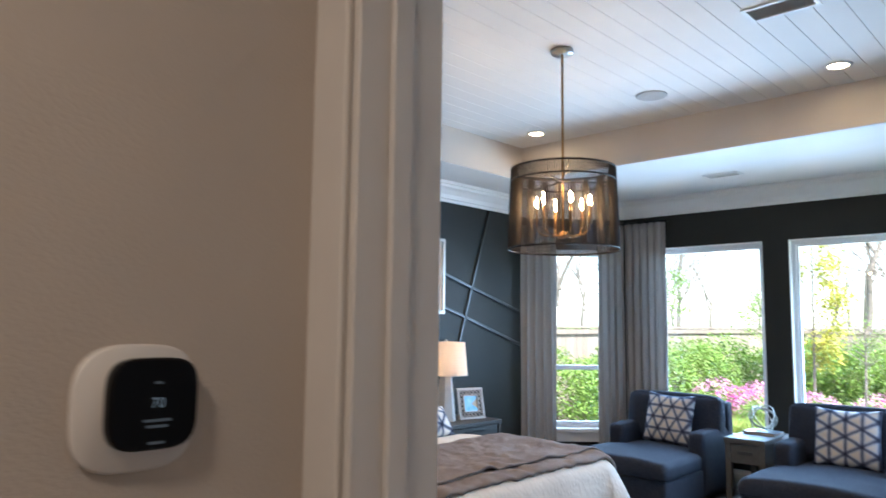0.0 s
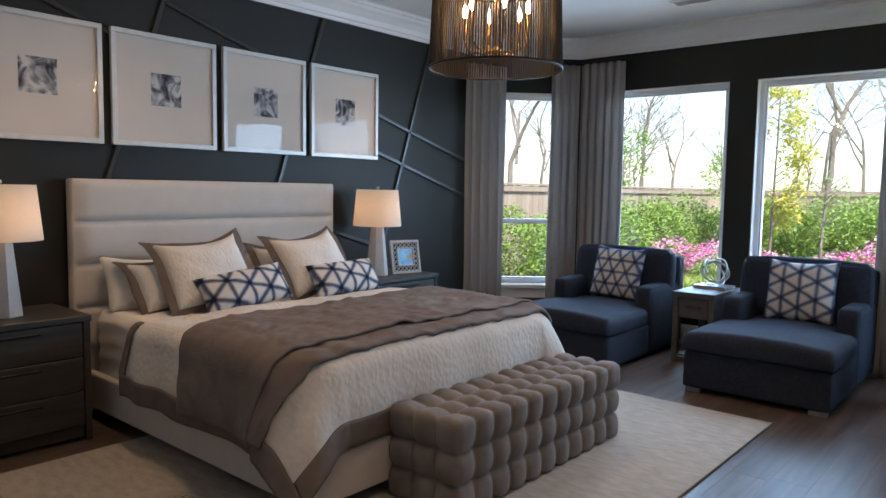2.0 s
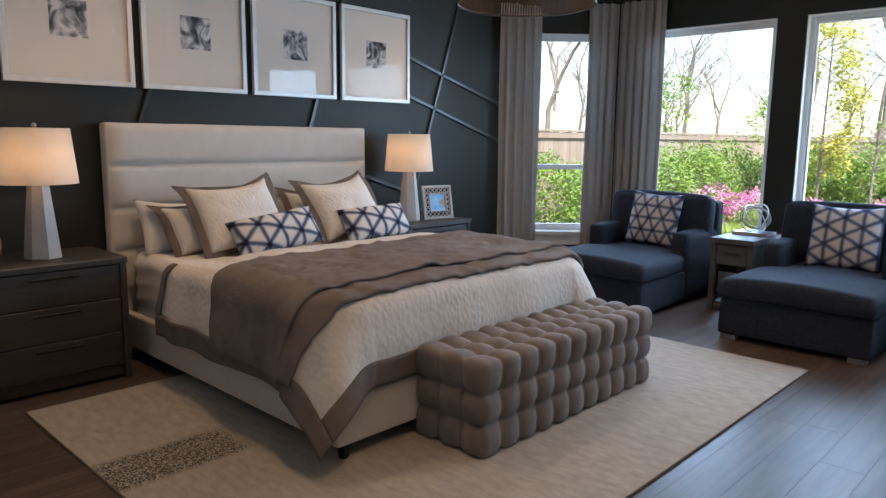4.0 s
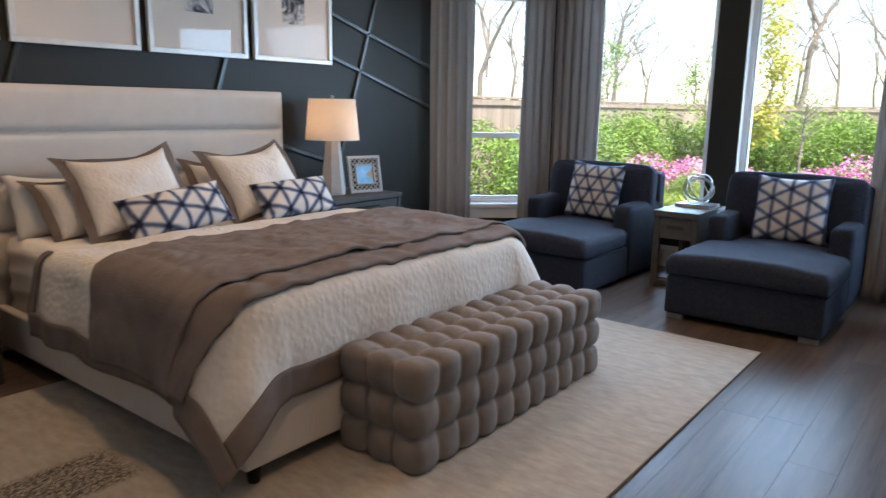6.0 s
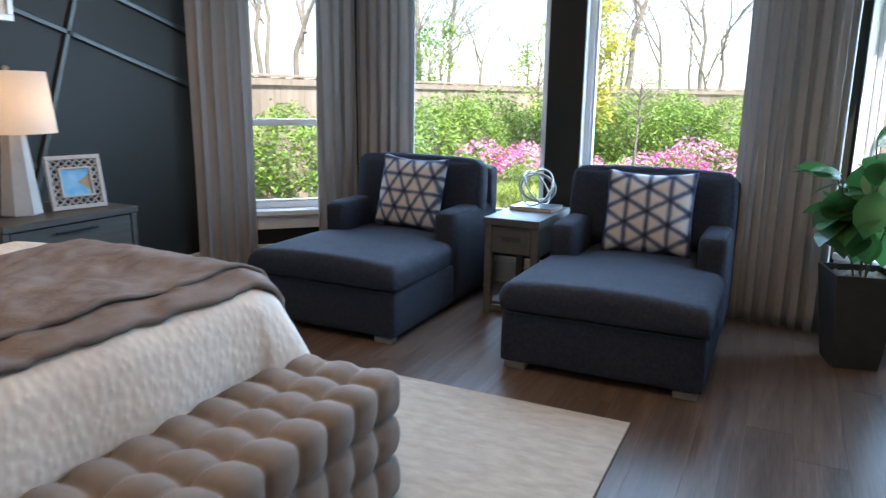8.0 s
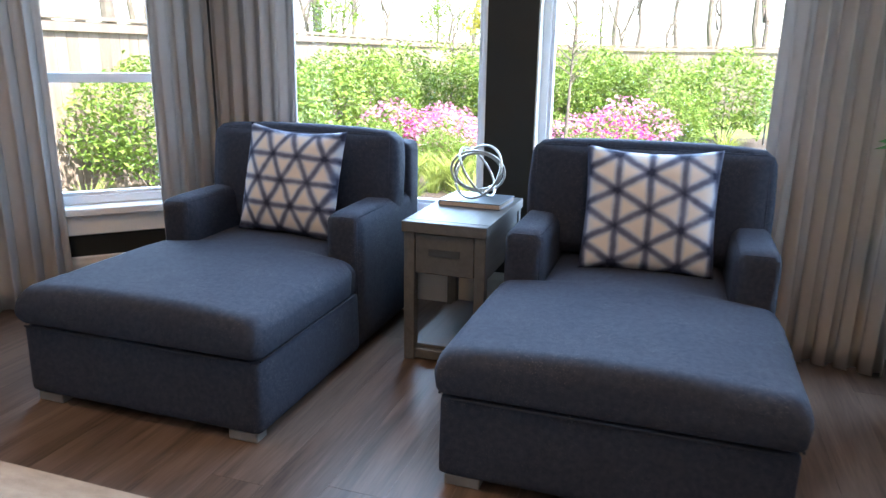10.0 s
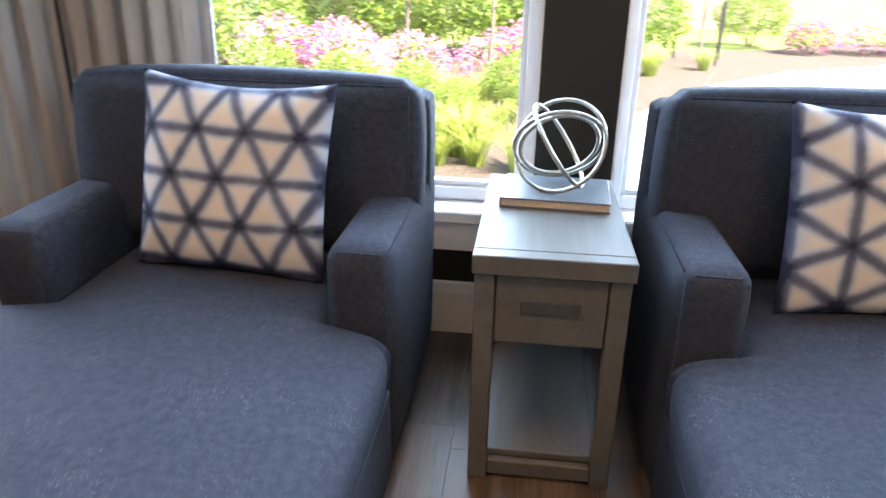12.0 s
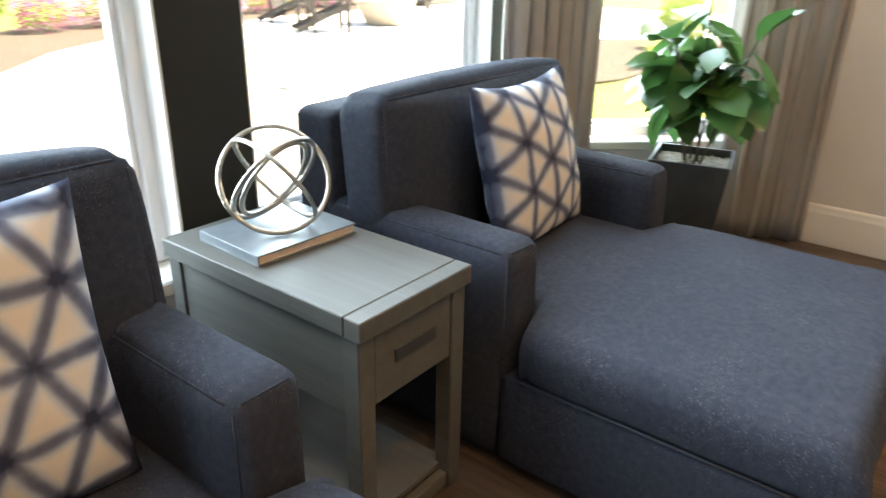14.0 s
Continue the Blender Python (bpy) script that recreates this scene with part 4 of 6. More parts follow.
cloth("lower_fold", -3.38, -2.545, BY0 - 0.36, BY1 + 0.33, 0.034, M_DUVET, duvet, "", 80, 150, 3.0, skew_near, 0.018)
cloth("upper_fold", -3.49, -2.665, BY0 - 0.385, BY1 + 0.31, 0.052, M_DUVET, duvet, "", 90, 150, 7.0, skew_near, 0.014)

# pillows, back row first
PX = -4.50
for y, s in ((2.84, 0), (3.98, 4)):
    tagged(part("sleeping_pillow", pillow(bmesh.new(), 0.72, 0.36, 0.19, 26, 0.05, 0.04, s), M_LINEN, None, "", True, upright(PX, y + 0.05, 0.825, 92, 20)), "white linen sleeping pillow against the headboard", "pillow", "sleeping pillows")
flanged_sham(-4.35, 2.96, 0.830, 93, 34, 5, 0.64, 0.34, 0.20, 0.05, "white pillow sham with a wide taupe flange", 2)
flanged_sham(-4.37, 3.90, 0.835, 88, 32, -2, 0.70, 0.36, 0.19, 0.05, "white pillow sham with a wide taupe flange", 5)
flanged_sham(-4.18, 3.03, 0.90, 84, 35, 6, 0.55, 0.47, 0.22, 0.05, "square white quilted sham with a taupe flange", 8)
flanged_sham(-4.18, 3.86, 0.90, 88, 35, 7, 0.55, 0.47, 0.22, 0.05, "square white quilted sham with a taupe flange", 11)
throw_pillow(-3.98, 3.17, 0.795, 84, 34, 8, 0.59, 0.25, 0.16, M_SHIB_C, "oblong white pillow with navy tie-dyed lattice", 3, group="oblong pillows")
throw_pillow(-3.98, 3.985, 0.795, 88, 34, 2, 0.57, 0.245, 0.16, M_SHIB_C, "oblong white pillow with navy tie-dyed lattice", 6, group="oblong pillows")


# ---- tufted bench ----
def tufted_bench(x0, x1, y0, y1, h):
    """A block whose cover is drawn in by rows of buttons; the outer pads wrap round every edge."""
    ob = thing("tufted_bench", "taupe velvet bench deeply tufted on every side", "bench", ((x0 + x1) / 2, (y0 + y1) / 2, 0.013))
    half = ((x1 - x0) / 2, (y1 - y0) / 2, h / 2)
    pads = (3, 11, 3)
    r = 0.034

    def swell(p):
        """1 on the crown of a pad, falling along the folds and lowest at the buttons."""
        s = []
        for a in range(3):
            w = 2 * half[a] / pads[a]
            u = (p[a] + half[a]) / w
            k = min(max(round(u), 1), pads[a] - 1)
            s.append(math.sin(math.pi / 2 * min(1.0, abs(u - k) / 0.5)))
        low, mid, top = sorted(s)
        return 0.66 * (low * mid) ** 0.45 + 0.34 * mid ** 0.6

    def face(axis, sign, na, nb):
        a, b = [i for i in range(3) if i != axis]

        def fn(u, v):
            q = [0.0, 0.0, 0.0]
            q[axis], q[a], q[b] = sign * half[axis], (2 * u - 1) * half[a], (2 * v - 1) * half[b]
            core = Vector([max(-half[i] + r, min(half[i] - r, q[i])) for i in range(3)])
            n = (Vector(q) - core).normalized()
            p = core + n * r
            d = -0.036 + 0.048 * swell(q) + 0.0025 * noise.noise((q[0] * 14, q[1] * 14, q[2] * 14))
            p += n * d
            p.z += half[2]
            if q[2] < -half[2] + 0.03:
                p.z = max(p.z, 0.004)
            return p
        return fn
    bm = bmesh.new()
    for axis, sign, na, nb in ((0, 1, 150, 42), (0, -1, 150, 42), (1, 1, 42, 42), (1, -1, 42, 42), (2, 1, 42, 150)):
        sheet(bm, face(axis, sign, na, nb), na, nb)
    bmesh.ops.remove_doubles(bm, verts=bm.verts, dist=0.0006)
    part("cover", bm, M_TAUPE, ob, "", True)
    BUTTON = bpy.data.meshes.new("button")
    bm = bmesh.new()
    bmesh.ops.create_uvsphere(bm, u_segments=8, v_segments=5, radius=0.010, matrix=Matrix.Diagonal((1, 1, 0.5, 1)))
    bm.to_mesh(BUTTON)
    bm.free()
    BUTTON.materials.append(M_TAUPE)

    def button(x, y, z, rx, ry):
        b = new("button", BUTTON)
        b.parent, b.matrix_basis = ob, pose(x, y, z, rx, ry)
    ins = 0.030
    for i in range(1, pads[1]):
        y = -half[1] + 2 * half[1] * i / pads[1]
        for k in (1, 2):
            button(half[0] - ins, y, 2 * half[2] * k / 3, 0, 90)
            button(-half[0] + 2 * half[0] * k / 3, y, h - ins, 0, 0)
    for i in (1, 2):
        for k in (1, 2):
            for sg in (1, -1):
                button(-half[0] + 2 * half[0] * i / 3, sg * (half[1] - ins), 2 * half[2] * k / 3, 90, 0)
    part("plinth", boxbm(-half[0] + 0.05, half[0] - 0.05, -half[1] + 0.05, half[1] - 0.05, 0, 0.02), M_BLACK, ob)
    return ob


tufted_bench(-2.470, -2.058, 2.925, 4.395, 0.424)

# ---- rug ----
rug = thing("area_rug", "pale grey-beige area rug with a worn dark patch", "rug", (-2.735, 3.495, 0))
RW, RL = 2.55, 3.55
bm = bmesh.new()
sheet(bm, lambda u, v: Vector(((u - 0.5) * RW, (v - 0.5) * RL, 0.012 + 0.0012 * noise.noise((u * 9, v * 9, 0)))), 24, 30)
part("rug_surface", bm, M_RUG, rug)
part("binding", boxbm(-RW / 2 - 0.004, RW / 2 + 0.004, -RL / 2 - 0.004, RL / 2 + 0.004, 0, 0.0095, bevel=0.002), M_BORDER, rug, "grey bound edge")


# ---- nightstands ----
def nightstand(y0, y1):
    ob = thing("nightstand", "dark grey-brown wooden nightstand with three drawers", "nightstand", (-4.74, (y0 + y1) / 2, 0), group="nightstands by the bed")
    w, d, h = y1 - y0, 0.53, 0.705
    part("top", boxbm(0, d + 0.012, -w / 2, w / 2, h - 0.035, h, bevel=0.004), M_NIGHT, ob)
    for s in (-1, 1):
        part("side_panel", boxbm(0, d, s * (w / 2 - 0.004), s * (w / 2 - 0.04), 0.0, h - 0.036, bevel=0.003), M_NIGHT, ob)
    part("back", boxbm(0.002, 0.02, -w / 2 + 0.041, w / 2 - 0.041, 0.08, h - 0.037), M_NIGHT, ob)
    part("plinth", boxbm(0.03, d - 0.03, -w / 2 + 0.041, w / 2 - 0.041, 0.02, 0.085), M_NIGHT, ob)
    for k in range(3):
        z0 = 0.09 + k * 0.193
        dr = part("drawer", boxbm(0.03, d - 0.004, -w / 2 + 0.044, w / 2 - 0.044, z0, z0 + 0.188, bevel=0.003), M_NIGHT, ob)
        bm = bmesh.new()
        box(bm, d + 0.014, d + 0.022, -0.12, 0.12, z0 + 0.148, z0 + 0.160, bevel=0.002)
        for y in (-0.1, 0.1):
            box(bm, d - 0.004, d + 0.016, y - 0.006, y + 0.006, z0 + 0.149, z0 + 0.159)
        part("handle", bm, M_BLACK, dr, "black metal bar handle")
    return ob


nightstand(1.57, 2.335)
nightstand(4.48, 5.25)


# ---- table lamps ----
def table_lamp(y):
    ob = thing("table_lamp", "table lamp with a faceted stone-grey base and white drum shade, lit", "lamp", (-4.46, y, 0.7052), group="bedside lamps")
    bm = bmesh.new()
    lathe(bm, [(0.092, 0.0), (0.096, 0.006), (0.056, 0.40), (0.046, 0.412)], 7)
    part("base", bm, M_CERAMIC, ob)
    bm = bmesh.new()
    rod(bm, (0, 0, 0.412), (0, 0, 0.70), 0.008, 10)
    part("stem", bm, M_NICKEL, ob)
    bm = bmesh.new()
    lathe(bm, [(0.200, 0.41), (0.200, 0.413), (0.172, 0.708), (0.170, 0.708), (0.197, 0.413), (0.198, 0.41)], 56, cap=False)
    part("shade", bm, M_SHADE, ob, "white linen drum shade", True)
    bm = bmesh.new()
    bmesh.ops.create_uvsphere(bm, u_segments=14, v_segments=8, radius=0.014, matrix=Matrix.Translation((0, 0, 0.722)))
    part("finial", bm, M_NICKEL, ob, "", True)
    bm = bmesh.new()
    bmesh.ops.create_uvsphere(bm, u_segments=14, v_segments=8, radius=0.03, matrix=Matrix.Translation((0, 0, 0.565)))
    part("bulb", bm, M_LAMPBULB, ob, "", True)
    bm = bmesh.new()
    for k in range(3):
        a = k * 2.094
        rod(bm, (0, 0, 0.700), (0.171 * math.cos(a), 0.171 * math.sin(a), 0.700), 0.002, 6)
    part("shade_spider", bm, M_NICKEL, ob)
    return ob


table_lamp(1.985)
table_lamp(4.755)


# ---- framed pictures ----
def picture(y0, z0, s, m, label):
    ob = thing("framed_picture", label, "picture", (BED_X + 0.0165, y0 + s / 2, z0 + s / 2), group="pictures over the bed")
    f, d = 0.032, 0.030
    for a in ((-s / 2, s / 2, s / 2 - f, s / 2), (-s / 2, s / 2, -s / 2, -s / 2 + f), (-s / 2, -s / 2 + f, -s / 2 + f, s / 2 - f), (s / 2 - f, s / 2, -s / 2 + f, s / 2 - f)):
        part("frame", boxbm(0, d, *a, bevel=0.003), M_PICFRAME, ob)
    part("mat_board", boxbm(0.004, 0.014, -s / 2 + f, s / 2 - f, -s / 2 + f, s / 2 - f), M_MAT, ob, "ivory mat board")
    part("print", boxbm(0.0145, 0.0155, -0.105, 0.105, -0.095, 0.115), m, ob, "small grey abstract ink print")
    g = part("glazing", boxbm(0.019, 0.021, -s / 2 + f, s / 2 - f, -s / 2 + f, s / 2 - f), M_PICGLASS, ob, "clear picture glass")
    g.visible_shadow = False
    return ob


for k in range(4):
    picture(1.922 + 0.7815 * k, 1.672, 0.728, M_PRINTS[k], "silver-white square frame with a small grey abstract print")

# ---- photo frame and wire orb on the nightstands ----
pf = thing("photo_frame", "bone-inlay photo frame with a blue beach photograph", "photo frame", (-4.40, 5.06, 0.7052))
pf.matrix_basis = pose(-4.37, 5.02, 0.7052, 0, -12, -14)
S = 0.285
for a in ((-S / 2, S / 2, 0, 0.022), (-S / 2, S / 2, S - 0.022, S), (-S / 2, -S / 2 + 0.022, 0.022, S - 0.022), (S / 2 - 0.022, S / 2, 0.022, S - 0.022)):
    part("outer_frame", boxbm(0, 0.018, *a, bevel=0.002), M_FRET, pf)
part("backing", boxbm(0.0, 0.006, -S / 2 + 0.022, S / 2 - 0.022, 0.022, S - 0.022), M_BLACK, pf)
bm = bmesh.new()
for i in range(6):
    for j in range(6):
        if 1 <= i <= 4 and 1 <= j <= 4:
            continue
        cy, cz = -S / 2 + 0.022 + (i + 0.5) * (S - 0.044) / 6, 0.022 + (j + 0.5) * (S - 0.044) / 6
        q = (S - 0.044) / 12
        for dy, dz in ((1, 1), (1, -1), (-1, 1), (-1, -1)):
            rod(bm, (0.011, cy + dy * q, cz), (0.011, cy, cz + dz * q), 0.0045, 4)
part("fretwork", bm, M_FRET, pf, "pale carved fretwork")
for a in ((-0.085, 0.085, 0.062, 0.074), (-0.085, 0.085, 0.211, 0.223), (-0.085, -0.073, 0.074, 0.211), (0.073, 0.085, 0.074, 0.211)):
    part("inner_frame", boxbm(0.004, 0.02, *a, bevel=0.002), M_FRET, pf)
part("photograph", boxbm(0.0065, 0.009, -0.073, 0.073, 0.074, 0.211), M_PHOTO, pf, "blue sea and sand photograph")
part("easel_leg", boxbm(-0.004, 0, -0.03, 0.03, 0.02, 0.24), M_BLACK, pf)


KNOT = ((72, 128, 1.0), (38, 20, 0.96), (30, 200, 0.90), (70, 40, 0.98))


def wire_orb(at, R, material, label, name="wire_orb", r=0.0042, hoops=KNOT, rise=0.95):
    ob = thing(name, label, "ornament", at)
    for k, (ax, az, q) in enumerate(hoops):
        m = Matrix.Translation((0, 0, R * rise + r)) @ Matrix.Rotation(radians(az), 4, "Z") @ Matrix.Rotation(radians(ax), 4, "X")
        bm = bmesh.new()
        ring(bm, m, R * q, r, 56, 8)
        part("hoop", bm, material, ob, "", True)
    return ob


wire_orb((-4.42, 1.70, 0.7052), 0.085, M_BRASS, "brass wire knot ornament on the nightstand", r=0.004)


# ---- chaises ----
def t_cushion(W2, y0, yn, y1, z0, z1, notch, seed):
    """One seat cushion, wide in front and narrow between the arms, with a crowned top and a full rounded front."""
    bm = bmesh.new()
    ys = [y0 + 0.06 * (k / 8) ** 1.7 for k in range(9)] + [y0 + 0.06 + (yn - 0.09 - y0 - 0.06) * k / 16 for k in range(1, 17)] + [yn - 0.09 + 0.13 * k / 14 for k in range(1, 15)] + [yn + 0.04 + (y1 - yn - 0.04) * k / 10 for k in range(1, 11)]
    rows = []
    for y in ys:
        f = math.sqrt(max(0.0, 1 - (1 - min((y - y0) / 0.06, 1)) ** 2))
        q = max(0.0, min(1.0, (y - (yn - 0.05)) / 0.06))
        w = W2 - notch * q * q * (3 - 2 * q) - 0.022 * (1 - f)
        if y < yn - 0.05:
            w -= 0.018 * max(0.0, (y - (yn - 0.13)) / 0.08) ** 2
        zt, zb = z1 - 0.050 * (1 - f), z0 + 0.022 * (1 - f)
        rt, rb = 0.046, 0.020
        sec = [(-w + rb - rb * math.sin(a), zb + rb - rb * math.cos(a)) for a in (0.0, 0.52, 1.05, 1.57)]
        sec += [(-w + rt - rt * math.cos(a), zt - rt + rt * math.sin(a)) for a in (0.0, 0.31, 0.63, 0.94, 1.26, 1.57)]
        sec += [((2 * k / 20 - 1) * (w - rt), zt) for k in range(1, 20)]
        sec += [(-p, z) for p, z in sec[:10][::-1]]
        row = []
        for p, z in sec:
            up = max(0.0, (z - zb) / (zt - zb))
            crown = 0.026 * (1 - (p / w) ** 2) * (0.35 + 0.65 * f) * up ** 3
            swell = 0.010 * math.sin(math.pi * min(1.0, up)) * math.copysign(1, p) * (1 if abs(p) > w - rt else 0)
            puck = 0.004 * noise.noise((p * 5 + seed, y * 5, z * 6)) + 0.0018 * noise.noise((p * 19, y * 19 + seed, z * 9))
            row.append(bm.verts.new((p + swell, y - 0.012 * math.sin(math.pi * min(1.0, up)) * (1 if y < y0 + 0.03 else 0), z + crown + puck * up)))
        rows.append(row)
    n = len(rows[0])
    for a, b in zip(rows, rows[1:]):
        for i in range(n):
            bm.faces.new((a[i], a[(i + 1) % n], b[(i + 1) % n], b[i]))
    bm.faces.new(rows[0][::-1])
    bm.faces.new(rows[-1])
    return bm


def chaise(x, y, rz, label):
    """Chaise with the front of its arms at y = 0.705 and its back at y = 1.42."""
    ob = thing("chaise_longue", label, "chaise longue", (x, y, 0), rz, group="chaises by the windows")
    W2, Y0, AW = 0.4825, -0.055, 0.148
    for fx in (-W2 + 0.075, W2 - 0.075):
        for fy in (Y0 + 0.04, 1.34):
            part("foot", boxbm(fx - 0.055, fx + 0.055, fy - 0.03, fy + 0.03, 0, 0.036, bevel=0.004), M_CHFOOT, ob, "grey wooden block foot")
    part("base", sbox(-W2, W2, Y0, 0.715, 0.034, 0.292, 0.02), M_NAVY, ob, "", True)
    part("base_rear", sbox(-W2 + AW - 0.013, W2 - AW + 0.013, 0.70, 1.40, 0.034, 0.285, 0.02), M_NAVY, ob, "", True)
    for s in (-1, 1):
        part("arm", sbox(s * W2 - (AW if s > 0 else 0), s * W2 + (0 if s > 0 else AW), 0.705, 1.41, 0.034, 0.611, 0.036, bulge=0.009), M_NAVY, ob, "", True)
    part("backrest", sbox(-W2 + 0.002, W2 - 0.002, 1.27, 1.42, 0.30, 0.850, 0.03, bulge=0.006), M_NAVY, ob, "", True)
    seat_ob = part("seat_cushion", t_cushion(W2 + 0.006, Y0 - 0.012, 0.700, 1.16, 0.294, 0.432, AW + 0.004, x), M_NAVY, ob, "", True)
    bm = bmesh.new()
    z = 0.2935
    for p, q in (((-W2 + 0.02, Y0 - 0.006, z), (W2 - 0.02, Y0 - 0.006, z)), ((-W2 - 0.002, Y0 + 0.02, z), (-W2 - 0.002, 0.66, z)), ((W2 + 0.002, Y0 + 0.02, z), (W2 + 0.002, 0.66, z))):
        rod(bm, p, q, 0.004, 6)
    part("piping", bm, M_NAVY_SEAM, seat_ob, "dark piped seam", True)
    # piped seams along the arms' front corners and tops
    for sd in (-1, 1):
        bm = bmesh.new()
        for xa in (sd * W2, sd * (W2 - AW)):
            k = math.copysign(0.0115, xa - sd * (W2 - AW / 2))
            rod(bm, (xa - k, 0.7165, 0.06 if xa == sd * W2 else 0.43), (xa - k, 0.7165, 0.587), 0.003, 6)
            rod(bm, (xa - k, 0.735, 0.600), (xa - k, 1.27, 0.600), 0.003, 6)
        rod(bm, (sd * W2 - sd * 0.028, 0.7165, 0.600), (sd * (W2 - AW + 0.028), 0.7165, 0.600), 0.003, 6)
        part("arm_piping", bm, M_NAVY, ob, "", True)
    tilt = Matrix.Translation((0, 1.06, 0.465)) @ Matrix.Rotation(radians(-6), 4, "X")
    part("back_cushion", sbox(-W2 + 0.020, W2 - 0.020, 0, 0.17, 0, 0.445, 0.040, bulge=0.026, seed=x), M_NAVY, ob, "", True, tilt)
    bm = bmesh.new()
    for p, q in (((-W2 + 0.055, 0.012, 0.434), (W2 - 0.055, 0.012, 0.434)), ((-W2 + 0.032, 0.012, 0.05), (-W2 + 0.032, 0.012, 0.415)), ((W2 - 0.032, 0.012, 0.05), (W2 - 0.032, 0.012, 0.415))):
        rod(bm, p, q, 0.003, 6)
    part("back_piping", bm, M_NAVY, ob, "", True, tilt)
    return ob


chaise(-1.700, 5.685, 0, "dark navy woven chaise longue with block arms")
chaise(-3.272, 5.685, 0, "dark navy woven chaise longue with block arms")
throw_pillow(-1.675, 6.65, 0.680, 3, 15, 0, 0.495, 0.475, 0.15, M_SHIB_A, "square white pillow with upright navy tie-dyed lattice", 1, 0.015, "square pillows")
throw_pillow(-3.235, 6.645, 0.685, -3, 14, -2, 0.49, 0.48, 0.15, M_SHIB_B, "square white pillow with level navy tie-dyed lattice", 4, 0.015, "square pillows")

# ---- side table ----
tb = thing("side_table", "narrow grey-washed wooden side table with a drawer", "side table", (-2.440, 6.447, 0))
tw, td, th = 0.178, 0.64, 0.602
part("tabletop", boxbm(-tw, tw, 0.0335, td, th - 0.045, th, bevel=0.0025), M_TABLE, tb)
part("breadboard_end", boxbm(-tw, tw, -0.012, 0.0327, th - 0.045, th, bevel=0.0025), M_TABLE, tb)
for sx in (-1, 1):
    for yy in (0.0, td - 0.055):
        part("leg", boxbm(sx * (tw - 0.006), sx * (tw - 0.052), yy, yy + 0.046, 0.0, th - 0.046, bevel=0.003), M_TABLE, tb)
    part("side_apron", boxbm(sx * (tw - 0.012), sx * (tw - 0.03), 0.047, td - 0.056, 0.37, th - 0.046), M_TABLE, tb)
    part("shelf_rail", boxbm(sx * (tw - 0.012), sx * (tw - 0.04), 0.047, td - 0.056, 0.01, 0.05), M_TABLE, tb)
part("back_apron", boxbm(-tw + 0.053, tw - 0.053, td - 0.03, td - 0.014, 0.37, th - 0.046), M_TABLE, tb)
part("shelf", boxbm(-tw + 0.041, tw - 0.041, 0.032, td - 0.02, 0.048, 0.066, bevel=0.002), M_TABLE, tb)
part("front_rail", boxbm(-tw + 0.053, tw - 0.053, 0.006, 0.03, 0.01, 0.05, bevel=0.002), M_TABLE, tb)
dr = part("drawer", boxbm(-tw + 0.055, tw - 0.055, 0.004, 0.40, 0.385, th - 0.049, bevel=0.003), M_TABLE, tb)
part("recessed_pull", boxbm(-0.066, 0.066, -0.001, 0.0035, 0.462, 0.492, bevel=0.001), M_SLOT, dr, "dark metal recessed pull")
part("side_slot", boxbm(tw - 0.0115, tw - 0.010, td - 0.05, td - 0.03, 0.50, 0.53), M_SLOT, tb)

bk = thing("book", "blue-grey hardback book lying on the side table", "book", (-2.43, 6.885, 0.6022), rz=-3)
part("cover", boxbm(-0.142, 0.142, -0.115, 0.115, 0.022, 0.026, bevel=0.001), M_BOOK, bk)
part("cover", boxbm(-0.142, 0.142, -0.115, 0.115, 0.0, 0.004, bevel=0.001), M_BOOK, bk)
part("spine", boxbm(-0.142, -0.138, -0.115, 0.115, 0.0041, 0.0219), M_BOOK, bk)
part("page_block", boxbm(-0.137, 0.138, -0.111, 0.111, 0.0042, 0.0218), M_PAPER, bk)
orb = wire_orb((-2.43, 6.885, 0.6285), 0.126, M_SILVER, "silver metal hoops knotted into an open orb", "metal_orb", 0.0058, ((62, -28, 1.0), (56, 82, 0.97), (57, -173, 0.95), (60, -168, 0.82)), 0.885)


# ---- curtains ----
def curtain(p0, p1, z1, label, folds, seed=0):
    """A pleated panel hung between two plan points; z runs from the floor to z1."""
    d = Vector((p1[0] - p0[0], p1[1] - p0[1], 0))
    L = d.length
    ob = thing("curtain", label, "curtain", (p0[0], p0[1], 0), math.degrees(math.atan2(d.y, d.x)), group="curtains in the bay")

    def fn(u, v):
        q = u * folds * 2 * math.pi
        amp = 0.030 * (1 - 0.35 * v) + 0.010 * noise.noise((u * 6 + seed, v * 1.5, 0))
        x = u * L + 0.010 * math.sin(2 * q + seed) + 0.012 * noise.noise((u * 5, v * 2.0, seed))
        y = amp * (math.sin(q) + 0.25 * math.sin(2 * q + 1.0 + seed)) + 0.02 * noise.noise((u * 2, v * 2, seed + 5))
        return Vector((x, y, 0.012 + v * (z1 - 0.012) + (0.01 * abs(math.sin(q)) if v > 0.99 else 0)))
    c = part("cloth", sheet(bmesh.new(), fn, int(folds * 14), 26), M_CURTAIN, ob, "", True)
    so = c.modifiers.new("solid", "SOLIDIFY")
    so.thickness = 0.004
    bm = bmesh.new()
    rod(bm, (-0.03, 0, z1 + 0.015), (L + 0.03, 0, z1 + 0.015), 0.011, 10)
    part("rod", bm, M_BLACK, ob, "dark metal curtain rod", True)
    return ob


